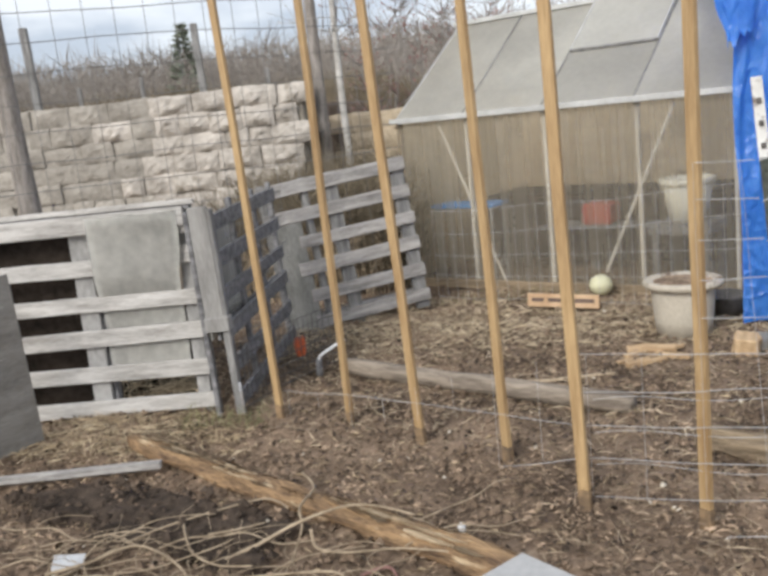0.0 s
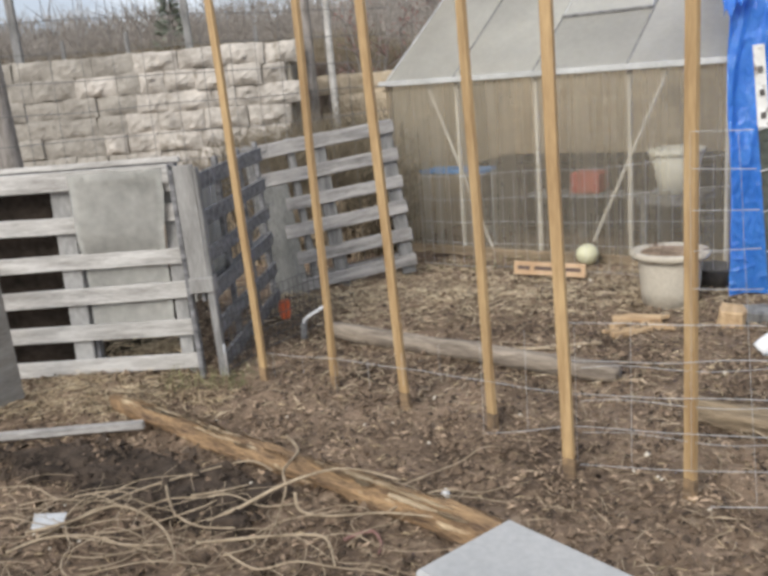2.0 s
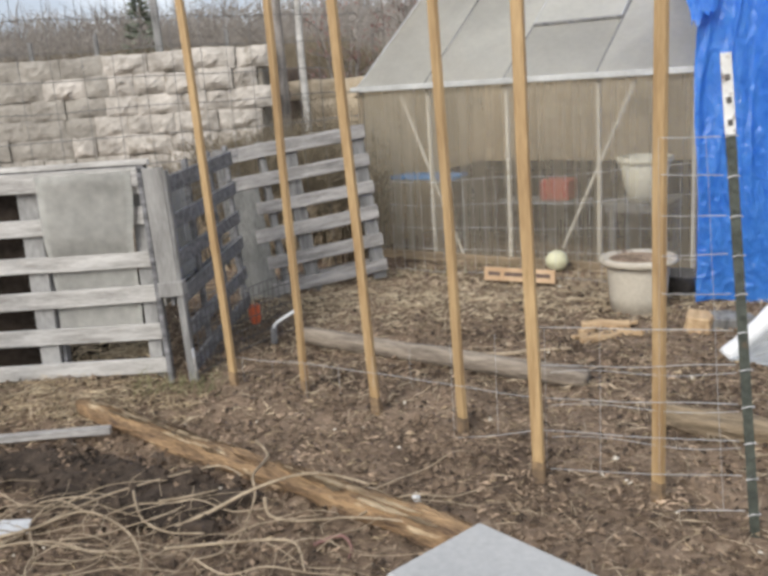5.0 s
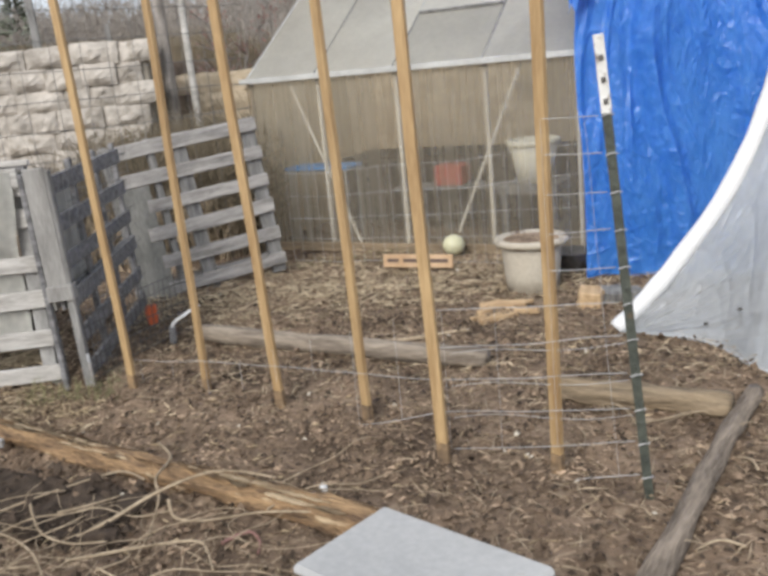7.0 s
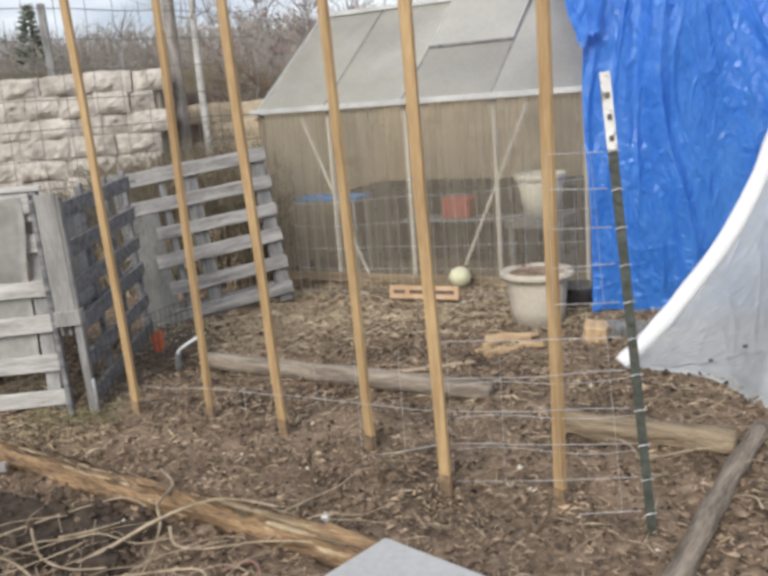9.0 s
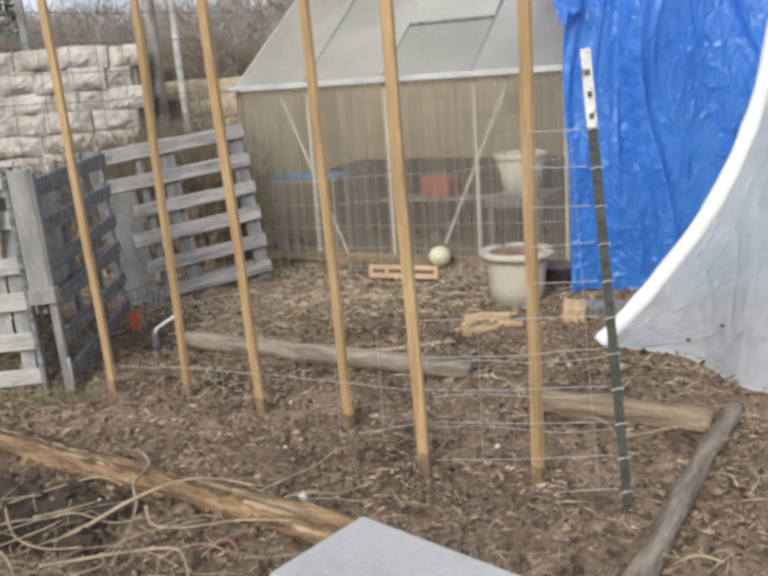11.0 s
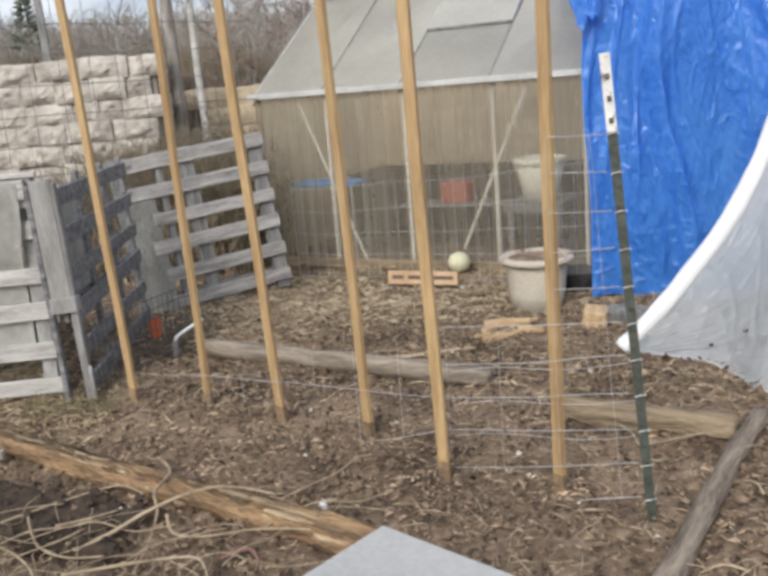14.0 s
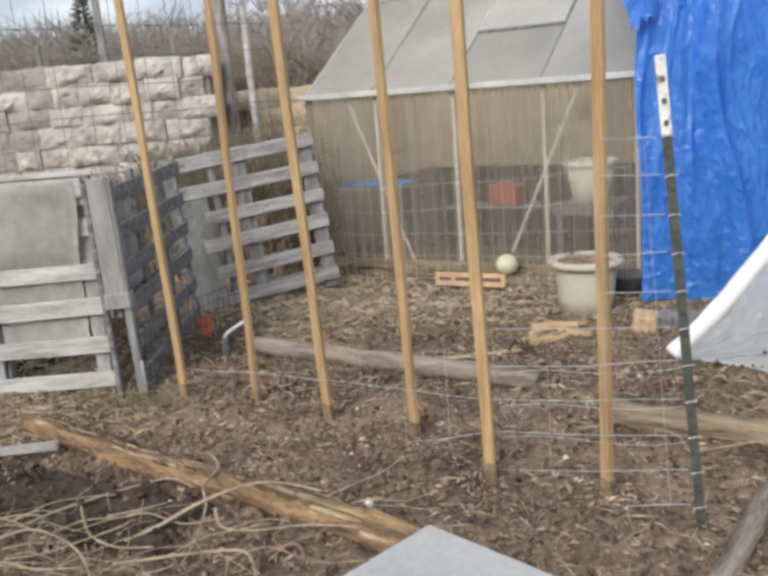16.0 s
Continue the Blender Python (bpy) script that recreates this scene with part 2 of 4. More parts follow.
M_BUDS = material("red_buds", (0.20, 0.10, 0.085), (0.38, 0.21, 0.18), 0.8, 6.0, 0.2, island=0.3)
M_FAR = material("far_bare_woods", (0.20, 0.18, 0.16), (0.33, 0.30, 0.27), 0.95, 0.15, 0.2, island=0.3, spec=0.1)
# Needle green is lightened: distance haze is put into the colour.
M_HAZE_NEEDLE = material("haze_paled_needles", (0.10, 0.12, 0.09), (0.22, 0.24, 0.18), 0.8, 4.0, 0.2, island=0.3)
M_GRASS = material("pale_green_grass", (0.14, 0.15, 0.07), (0.30, 0.28, 0.14), 0.85, 3.0, 0.2, island=0.35)
M_CARD = material("pale_card", (0.42, 0.43, 0.45), (0.62, 0.63, 0.64), 0.6, 8.0, 0.1)


# ---- builders ----
def part(name, bm, mat, parent, label="", kind="", smooth=False, at=None):
    me = bpy.data.meshes.new(name)
    if smooth:
        for f in bm.faces:
            f.smooth = True
    bmesh.ops.recalc_face_normals(bm, faces=bm.faces[:])
    bm.to_mesh(me)
    bm.free()
    me.materials.append(mat)
    ob = new(name, me)
    ob.parent = parent
    if at is not None:
        ob.matrix_basis = at
    return tagged(ob, label, kind=kind)


def thing(name, label, category, at=None, group="", kind=""):
    e = new(name)
    e.empty_display_size = 0.1
    if at is not None:
        e.matrix_basis = at
    return tagged(e, label, category, group, kind)


def shape(name, bm, mat, label, category, at=None, group="", kind="", smooth=False):
    ob = part(name, bm, mat, None, smooth=smooth, at=at)
    return tagged(ob, label, category, group, kind)


def add_box(bm, lo, hi, bevel=0.004, rough=0.0, cuts=0):
    """A box between two corners, edges bevelled, optionally cut along its longest side and roughened."""
    lo, hi = Vector(lo), Vector(hi)
    old = set(bm.verts)
    r = bmesh.ops.create_cube(bm, size=1.0)
    vs = r["verts"]
    c, s = (lo + hi) / 2, hi - lo
    for v in vs:
        v.co = Vector((v.co.x * s.x, v.co.y * s.y, v.co.z * s.z)) + c
    if cuts:
        k = max(range(3), key=lambda i: abs(s[i]))
        es = [e for e in {e for v in vs for e in v.link_edges} if abs((e.verts[0].co - e.verts[1].co)[k]) > 1e-6]
        bmesh.ops.subdivide_edges(bm, edges=es, cuts=cuts, use_grid_fill=True)
        vs = [v for v in bm.verts if v not in old]
    if bevel:
        es = list({e for v in vs for e in v.link_edges if len(e.link_faces) == 2 and e.calc_face_angle(0) > 0.7})
        bmesh.ops.bevel(bm, geom=es, offset=bevel, segments=1, affect="EDGES", profile=0.5)
    if rough:
        for v in bm.verts:
            v.co += noise.noise_vector(v.co * 9.0) * rough
    return bm


def box(lo, hi, bevel=0.004, rough=0.0, cuts=0):
    return add_box(bmesh.new(), lo, hi, bevel, rough, cuts)


def add_tube(bm, pts, radii, sides=8, cap=True, wobble=0.0):
    """A swept round bar along points with a radius at each."""
    pts = [Vector(p) for p in pts]
    if isinstance(radii, (int, float)):
        radii = [radii] * len(pts)
    rings = []
    way = (pts[-1] - pts[0]).normalized() if (pts[-1] - pts[0]).length > 1e-6 else Vector((1, 0, 0))
    ref = min((Vector((0, 0, 1)), Vector((0, 1, 0)), Vector((1, 0, 0))), key=lambda q: abs(q.dot(way)))
    for i, p in enumerate(pts):
        d = (pts[min(i + 1, len(pts) - 1)] - pts[max(i - 1, 0)]).normalized()
        a = d.cross(ref if abs(d.dot(ref)) < 0.97 else Vector((ref.z, ref.x, ref.y))).normalized()
        b = d.cross(a)
        ring = []
        for k in range(sides):
            th = 2 * math.pi * k / sides
            r = radii[i] * (1 + wobble * noise.noise(p * 6 + Vector((math.cos(th), math.sin(th), 0)) * 1.5))
            ring.append(bm.verts.new(p + (a * math.cos(th) + b * math.sin(th)) * r))
        rings.append(ring)
    for q, w in zip(rings, rings[1:]):
        for k in range(sides):
            bm.faces.new((q[k], q[(k + 1) % sides], w[(k + 1) % sides], w[k]))
    if cap:
        bm.faces.new(rings[0][::-1])
        bm.faces.new(rings[-1])
    return bm


def tube(pts, radii, sides=8, cap=True, wobble=0.0):
    return add_tube(bmesh.new(), pts, radii, sides, cap, wobble)


def between(a, b, n):
    a, b = Vector(a), Vector(b)
    return [a.lerp(b, i / n) for i in range(n + 1)]


def lathe(profile, sides=28):
    bm = bmesh.new()
    rings = [[bm.verts.new((r * math.cos(2 * math.pi * k / sides), r * math.sin(2 * math.pi * k / sides), z)) for k in range(sides)] for r, z in profile]
    for q, w in zip(rings, rings[1:]):
        for k in range(sides):
            bm.faces.new((q[k], q[(k + 1) % sides], w[(k + 1) % sides], w[k]))
    bm.faces.new(rings[0][::-1])
    bm.faces.new(rings[-1])
    return bm


def heading(a, b, z=0.0):
    """The pose at ground point a whose x axis runs to ground point b."""
    return pose(a[0], a[1], z, 0, 0, math.degrees(math.atan2(b[1] - a[1], b[0] - a[0])))


def soft_step(a, b, v):
    k = min(1.0, max(0.0, (v - a) / (b - a)))
    return k * k * (3 - 2 * k)


def ground_z(x, y):
    """Height of the ground: nearly flat yard, a bank behind the retaining wall."""
    z = 0.022 * noise.noise(Vector((x * 1.7, y * 1.7, 0.0))) + 0.014 * noise.noise(Vector((x * 6, y * 6, 3.0)))
    rise = 1.55 * soft_step(8.75, 9.1, y) * (1 - soft_step(-2.1, -1.8, x)) + 1.25 * soft_step(9.5, 12.5, y) * soft_step(-2.1, -1.8, x)
    return z + rise + 0.012 * max(0.0, y - 12)


# ---- ground ----
def ground():
    xs = sorted({round(v, 4) for v in [-900, -400, -150, -60, -30, -18, -12, -9, -7.5, -6.5, -5.5, -4.7] + list(np.arange(-4.0, 3.51, 0.032)) + [4, 5, 6, 8, 12, 20, 40, 100, 300, 900]})
    ys = sorted({round(v, 4) for v in [-300, -80, -20, -8, -3, -1, 0, 0.6] + list(np.arange(1.0, 6.6, 0.032)) + list(np.arange(6.6, 9.2, 0.1)) + list(np.arange(9.3, 13, 0.3)) + [14, 16, 20, 30, 50, 90, 200, 500, 1500]})
    co, fa = [], []
    for y in ys:
        for x in xs:
            z = ground_z(x, y)
            if 1 < y < 9 and -6.5 < x < 5:
                z += 0.020 * noise.noise(Vector((x * 12, y * 12, 7.0))) + 0.016 * noise.noise(Vector((x * 24, y * 24, 1.0)))
            co.append((x, y, z))
    w = len(xs)
    for j in range(len(ys) - 1):
        for i in range(w - 1):
            fa.append((j * w + i, j * w + i + 1, (j + 1) * w + i + 1, (j + 1) * w + i))
    me = bpy.data.meshes.new("ground")
    me.from_pydata(co, [], fa)
    me.materials.append(M_SOIL)
    for p in me.polygons:
        p.use_smooth = True
    tagged(new("ground", me), "bare brown garden soil strewn with dry litter", "ground", kind="structure")


ground()


def in_dug(x, y):
    """Where the soil was freshly dug beside the peeling log."""
    return ((x + 1.30) / 0.62) ** 2 + ((y - 2.62 + 0.40 * (x + 1.3)) / 0.24) ** 2 < 1.0 + 0.9 * noise.noise(Vector((x * 4, y * 4, 2.0)))


def dug_patch():
    bm = bmesh.new()
    n = 64
    g = {}
    for i in range(n + 1):
        for j in range(n + 1):
            x, y = -2.2 + 1.8 * i / n, 1.8 + 1.5 * j / n
            if in_dug(x, y):
                g[i, j] = bm.verts.new((x, y, ground_z(x, y) + 0.028 + 0.022 * noise.noise(Vector((x * 14, y * 14, 0)))))
    for i, j in g:
        if all(k in g for k in ((i + 1, j), (i, j + 1), (i + 1, j + 1))):
            bm.faces.new((g[i, j], g[i + 1, j], g[i + 1, j + 1], g[i, j + 1]))
    for v in bm.verts:
        if v.is_boundary:
            v.co.z -= 0.05
    shape("dug_soil", bm, M_DUG, "patch of dark damp freshly dug soil", "soil", kind="stuff")


dug_patch()


def scatter(name, mat, count, area, size, label, category, lift=0.01, slim=0.15, seed=1, weight=None):
    """Many small chips or stalks lying on the ground, one joined mesh."""
    rng = random.Random(seed)
    co, fa = [], []
    x0, x1, y0, y1 = area
    while count > 0:
        x, y = rng.uniform(x0, x1), rng.uniform(y0, y1)
        if weight and rng.random() > weight(x, y):
            count -= 0.25
            continue
        count -= 1
        s = rng.uniform(*size)
        w = s * slim * rng.uniform(0.6, 1.5)
        a, tilt = rng.uniform(0, math.pi), rng.gauss(0, 0.22)
        u = Vector((math.cos(a) * math.cos(tilt), math.sin(a) * math.cos(tilt), math.sin(tilt)))
        v = Vector((-math.sin(a), math.cos(a), rng.gauss(0, 0.4)))
        c = Vector((x, y, ground_z(x, y) + lift * rng.uniform(0.3, 1.5)))
        k = len(co)
        bend = Vector((rng.gauss(0, 0.12), rng.gauss(0, 0.12), 0.15 * rng.random())) * s
        top = Vector((0, 0, w * 0.5))
        co += [c - u * s / 2, c + bend * 0.5 + v * w / 2, c + u * s / 2, c + bend * 0.5 - v * w / 2, c + bend * 0.5 + top]
        fa += [(k, k + 1, k + 4), (k + 1, k + 2, k + 4), (k + 2, k + 3, k + 4), (k + 3, k, k + 4), (k, k + 3, k + 2, k + 1)]
    me = bpy.data.meshes.new(name)
    me.from_pydata(co, [], fa)
    me.materials.append(mat)
    return tagged(new(name, me), label, category, kind="stuff")


def bank(x, y):
    """Denser straw in the back of the yard and by the pallets."""
    return max(0.12, 1.0 - abs(y - 5.1) / 0.9) if x > -1.5 else max(0.1, 1.0 - abs(y - 3.5) / 0.4)


scatter("leaf_litter", M_LITTER, 46000, (-3.2, 2.6, 1.5, 6.2), (0.009, 0.042), "crumbled dry leaves and bark bits on the soil", "litter", slim=0.28, seed=3, weight=lambda x, y: 0.3 if in_dug(x, y) else 1.0)
scatter("soil_clods", M_SOIL, 4000, (-3.2, 2.6, 1.5, 5.6), (0.015, 0.05), "small crumbly clods of brown soil", "clods", slim=0.75, lift=0.012, seed=13)
scatter("dug_clods", M_DUG, 420, (-2.1, -0.5, 1.8, 3.1), (0.015, 0.055), "dark damp crumbs of dug soil", "clods", slim=0.7, lift=0.03, seed=17, weight=lambda x, y: 1.0 if in_dug(x, y) else 0.0)
scatter("pale_pebbles", M_POT, 80, (-2.2, 2.2, 1.6, 5.2), (0.010, 0.028), "small pale pebbles and paper bits on the soil", "pebbles", slim=0.7, lift=0.02, seed=19)
# Dark flakes added all over to darken the ground and raise its contrast.
scatter("dark_litter", M_DUG, 7000, (-3.0, 2.4, 1.5, 5.2), (0.010, 0.036), "dark leaf-sized flakes among the litter", "litter", slim=0.5, lift=0.014, seed=31)
scatter("dead_stems", M_VINE, 1100, (0.0, 2.3, 1.4, 3.3), (0.03, 0.13), "short dead stems strewn over the soil", "stems", slim=0.035, lift=0.03, seed=37)
scatter("bin_hay", M_HAY, 500, (-2.15, -1.6, 3.93, 4.2), (0.05, 0.14), "hay lying inside the pallet bin", "hay", slim=0.05, lift=0.07, seed=41)
scatter("root_fibres", M_FIBRE, 16000, (-3.0, 2.4, 1.5, 5.0), (0.02, 0.07), "fine brown root fibres and stems matted in the soil", "fibres", slim=0.06, lift=0.016, seed=23)
scatter("hay", M_STRAW, 420, (-2.25, -1.25, 3.25, 3.72), (0.04, 0.15), "pale hay trampled at the foot of the pallets", "hay", slim=0.035, lift=0.02, seed=15)
scatter("wood_chips", M_STRAW, 6000, (-3.2, 2.6, 1.5, 6.0), (0.012, 0.055), "pale wood slivers and dry stems on the soil", "chips", slim=0.12, seed=5)
scatter("straw", M_HAY, 15000, (-2.6, 1.6, 3.2, 6.1), (0.02, 0.12), "loose dry straw along the back of the yard", "straw", slim=0.04, lift=0.018, seed=7, weight=bank)


# ---- retaining wall ----
def stone_mesh(i, w, h, deep, mat):
    bm = bmesh.new()
    nx, nz = 9, 6
    g = []
    for b in range(nz + 1):
        row = []
        for a in range(nx + 1):
            x, z = w * (a / nx - 0.5), h * b / nz
            q = Vector((x * 7 + i * 3.7, z * 9, i * 1.3))
            edge = min(1.0, 2.2 * min(a, nx - a) / nx) * min(1.0, 2.6 * min(b, nz - b) / nz)
            out = 0.012 + edge ** 0.6 * deep * (0.55 + 0.55 * noise.noise(q) + 0.35 * abs(noise.noise(q * 2.3)) - 0.15 * noise.noise(q * 4.7))
            jig = noise.noise_vector(q * 1.7) * 0.012
            row.append(bm.verts.new((x + jig.x, -out, z + jig.z)))
        g.append(row)
    for b in range(nz):
        for a in range(nx):
            bm.faces.new((g[b][a], g[b][a + 1], g[b + 1][a + 1], g[b + 1][a]))
    rim = [g[0][a] for a in range(nx + 1)] + [g[b][nx] for b in range(1, nz + 1)] + [g[nz][a] for a in range(nx - 1, -1, -1)] + [g[b][0] for b in range(nz - 1, 0, -1)]
    back = [bm.verts.new((v.co.x, 0.12, v.co.z)) for v in rim]
    for k in range(len(rim)):
        j = (k + 1) % len(rim)
        bm.faces.new((rim[j], rim[k], back[k], back[j]))
    me = bpy.data.meshes.new("stone")
    bm.to_mesh(me)
    bm.free()
    me.materials.append(mat)
    return me


def stone_wall(name, a, b, top, label, seed, bright, dull):
    rng = random.Random(seed)
    core = thing(name, label, "wall", heading(a, b), kind="structure")
    length = math.dist(a, b)
    part("wall_core", box((0, 0.03, -0.1), (length, 0.4, top - 0.03), 0.01), M_MORTAR, core)
    rugged = {w: [stone_mesh(seed * 50 + int(w * 100) + k, w + 0.004, 0.196, 0.075, bright) for k in range(4)] for w in (0.24, 0.33, 0.44)}
    plain = {w: [stone_mesh(seed * 70 + int(w * 100) + k, w + 0.004, 0.196, 0.04, dull) for k in range(4)] for w in (0.24, 0.33, 0.44)}
    rows = int(top / 0.196)
    for r in range(rows + 1):
        z = top - 0.193 * (r + 1)
        x = -rng.uniform(0, 0.2)
        while x < length - 0.1:
            w = rng.choice((0.24, 0.33, 0.44))
            ob = new("stone", rng.choice((rugged if rng.random() < soft_step(2.6, 1.2, length - x) else plain)[w]))
            ob.parent = core
            ob.matrix_basis = pose(x + w / 2, rng.uniform(-0.02, 0.02), z + rng.uniform(-0.008, 0.008), rng.uniform(-3, 3), rng.uniform(-2, 2), rng.uniform(-5, 5))
            x += w


stone_wall("wall_north", (-8.6, 8.5), (-1.98, 8.4), 1.72, "pale grey rough-faced stone retaining wall", 1, M_STONE, M_STONE_GREY)
stone_wall("wall_low", (-1.7, 9.2), (1.6, 9.2), 1.36, "lower tan stone retaining wall behind the greenhouse", 2, M_STONE_TAN, M_STONE_TAN)


# ---- pallets ----
def slat(parent, x0, x1, z, h, y0, y1, mat, seed, name="slat", tilt=0.0):
    rng = random.Random(seed)
    bm = box((x0, y0, -h / 2), (x1, y1, h / 2), 0.003, 0.0, 5)
    for v in bm.verts:
        v.co.z += 0.004 * noise.noise(Vector((v.co.x * 4, seed, 0))) + (0.006 * rng.uniform(-1, 1) if v.co.x in (x0, x1) else 0)
    return part(name, bm, mat, parent, at=pose(0, 0, z, 0, tilt, 0))


def pallet(name, label, at, width, height, rows, slat_h, mat, post_mat, posts, back_rows=(), depth=0.12, lean=0.0, rack=0.0, group="pallets"):
    p = thing(name, label, "pallet", at @ pose(0, 0, 0, lean, 0, 0), group)
    for k, x in enumerate(posts):
        bm = box((x - 0.02, 0.018, 0), (x + 0.02, depth - 0.018, height), 0.004, 0.0015, 6)
        for v in bm.verts:
            v.co.x += rack * (1 - v.co.z)
        part("stringer", bm, post_mat, p)
    for k, row in enumerate(rows):
        z, x0, x1 = row if isinstance(row, tuple) else (row, 0, width)
        slat(p, x0 + rack * (1 - z), x1 + rack * (1 - z), z, slat_h * (0.95 + 0.1 * ((k * 7) % 3) / 2), -0.002, 0.018, mat, k + int(width * 100), tilt=0.4 * math.sin(k * 2.3))
    for k, z in enumerate(back_rows):
        slat(p, 0, width, z, slat_h, depth - 0.018, depth, mat, k + 40, name="back_slat")
    return p


P1_AT = heading((-2.72, 3.69), (-1.51, 3.80))
p1 = pallet("pallet", "pale grey wooden pallet stood on edge, partly covered by a sheet", P1_AT, 1.21, 1.0,
            [0.063, 0.235, 0.405, 0.58, (0.755, 0, 0.80), (0.775, 1.12, 1.21), (0.925, 1.10, 1.21)], 0.078, M_PALE_WOOD, M_POST_WOOD, (0.02,), lean=-1.5, rack=0.02)
for x0, x1 in ((0.62, 0.715), (1.14, 1.205)):
    part("stringer", box((x0, 0.022, -0.05), (x1, 0.06, 0.985), 0.004, 0.002, 6), M_PANEL_OLD, p1)
# Dark strip added where the gap beside the stringer is in shade.
part("side_batten", box((0.716, 0.045, 0.0), (0.736, 0.10, 0.97), 0.003), M_DARK_WOOD_SHADE, p1, "dark strip standing in for the shaded gap beside the stringer")
part("top_board", box((-0.05, -0.022, 0.915), (1.20, 0.0, 1.005), 0.004, 0.0, 5), M_PALE_WOOD, p1, "broad pale board nailed along the top")
# Dark strip added for the shadow line above the top board.
part("cap_batten", box((-0.05, 0.002, 0.99), (1.23, 0.05, 1.028), 0.004, 0.003, 6), M_DARK_WOOD_SHADE, p1, "dark strip standing in for the shadow line behind the top edge")
part("cap_strip", box((0.25, -0.008, 1.012), (1.25, 0.02, 1.036), 0.003, 0.003, 6), M_PALE_WOOD, p1, "thin pale strip along the top")
bm = bmesh.new()
for i in range(13):
    for j in range(17):
        z = 0.19 + 0.80 * j / 16
        y = 0.028 - 0.056 * soft_step(0.50, 0.72, z) + 0.007 * noise.noise(Vector((i * 0.35, j * 0.3, 0)))
        bm.verts.new((0.735 + (0.395 + 0.04 * soft_step(0.5, 0.9, z)) * i / 12 + 0.004 * noise.noise(Vector((j * 0.7, i, 3))), y, z + 0.012 * noise.noise(Vector((i * 0.6, 2, j)))))
bm.verts.ensure_lookup_table()
for i in range(12):
    for j in range(16):
        bm.faces.new([bm.verts[k] for k in (i * 17 + j, (i + 1) * 17 + j, (i + 1) * 17 + j + 1, i * 17 + j + 1)])
bmesh.ops.solidify(bm, geom=bm.faces[:], thickness=0.004)
shape("grey_sheet", bm, M_PANEL, "dull grey flexible sheet woven behind the lower slats", "sheet", P1_AT @ pose(0, 0, 0, -1.5, 0, 0), smooth=True)

P2_AT = heading((-1.345, 3.74), (-1.40, 5.06))
p2 = pallet("pallet", "blackened wooden pallet on edge, side of the bin", P2_AT, 1.30, 1.0,
            [0.07, 0.24, 0.41, 0.58, 0.75, 0.92], 0.075, M_DARK_WOOD_SHADE, M_DARK_WOOD_SHADE, (0.42, 0.86, 1.28), (0.41,), depth=0.062, lean=-1.5)
part("corner_post", box((-0.03, -0.01, 0), (0.02, 0.025, 0.99), 0.005, 0.002, 6), M_POST_WOOD, p2, "grey end stringer")
# This second post is dark only to draw the shaded gap left of the board.
part("corner_post", box((-0.02, 0.100, 0), (0.02, 0.125, 0.985), 0.005, 0.002, 6), M_DARK_WOOD_SHADE, p2, "dark strip standing in for the gap beside the end board")
part("corner_board", box((-0.036, 0.004, 0.47), (-0.014, 0.094, 1.005), 0.004, 0.002, 5), M_CORNER, p2, "broad pale grey end board")
# Lengthened past the corner in place of the pale wall seen through the gaps.
part("pale_board", box((0.05, 0.10, 0.36), (0.72, 0.118, 0.93), 0.004), M_PANEL, p2, "pale grey board behind the corner post, lengthened to brighten the gaps")
part("cleat", box((-0.044, -0.015, 0.42), (0.03, 0.10, 0.49), 0.004), M_CORNER, p2, "short grey cross cleat")

P3_AT = heading((-1.48, 5.20), (-0.61, 5.60)) @ pose(0, 0, -0.085, 0, -5.2, 0)
p3 = pallet("pallet", "weathered grey wooden pallet with a solid board at one end", P3_AT, 0.985, 1.05,
            [(0.12, 0.2, 0.985), (0.296, 0.2, 0.985), (0.472, 0.16, 0.985), (0.648, 0.2, 0.985), 0.824, 1.0], 0.082, M_GREY_WOOD, M_POST_WOOD, (0.03, 0.30), (0.12, 1.0), lean=-3)
for x0, x1 in ((0.43, 0.52), (0.885, 0.975)):
    part("stringer", box((x0, 0.02, 0.03), (x1, 0.06, 1.05), 0.004, 0.0015, 6), M_POST_WOOD, p3)
part("solid_board", box((0.02, 0.004, 0.06), (0.235, 0.017, 0.78), 0.003), M_SLATE_PLY, p3, "smooth grey plywood strip")

# dark heap added inside the bin so its shaded void reads dark
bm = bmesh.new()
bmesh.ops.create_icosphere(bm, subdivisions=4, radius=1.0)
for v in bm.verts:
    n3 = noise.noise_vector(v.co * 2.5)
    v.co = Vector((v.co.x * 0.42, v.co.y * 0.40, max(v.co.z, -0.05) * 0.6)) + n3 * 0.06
shape("compost_mound", bm, M_SHADE_DARK, "dark crumbly heap added where the pallet bin's inside is shaded", "compost", pose(-2.2, 4.45, 0))

# Dark board added behind the slats in place of the bin's shade.
shape("dark_board", box((-0.02, 0.16, 0.0), (0.60, 0.178, 0.93), 0.004, 0.002, 4), M_SHADE_DARK, "dark board standing in for the shaded inside of the pallet bin", "board", P1_AT)

# plywood sheet beside the bin
ply = thing("plywood_door", "worn grey plywood panel standing beside the bin", "panel", heading((-2.46, 2.99), (-2.22, 3.48)) @ pose(0, 0, 0, 0, -2.0, 0))
part("panel", box((-0.4, 0, 0.0), (0.545, 0.018, 0.79), 0.003, 0.0, 4), M_PLY, ply)
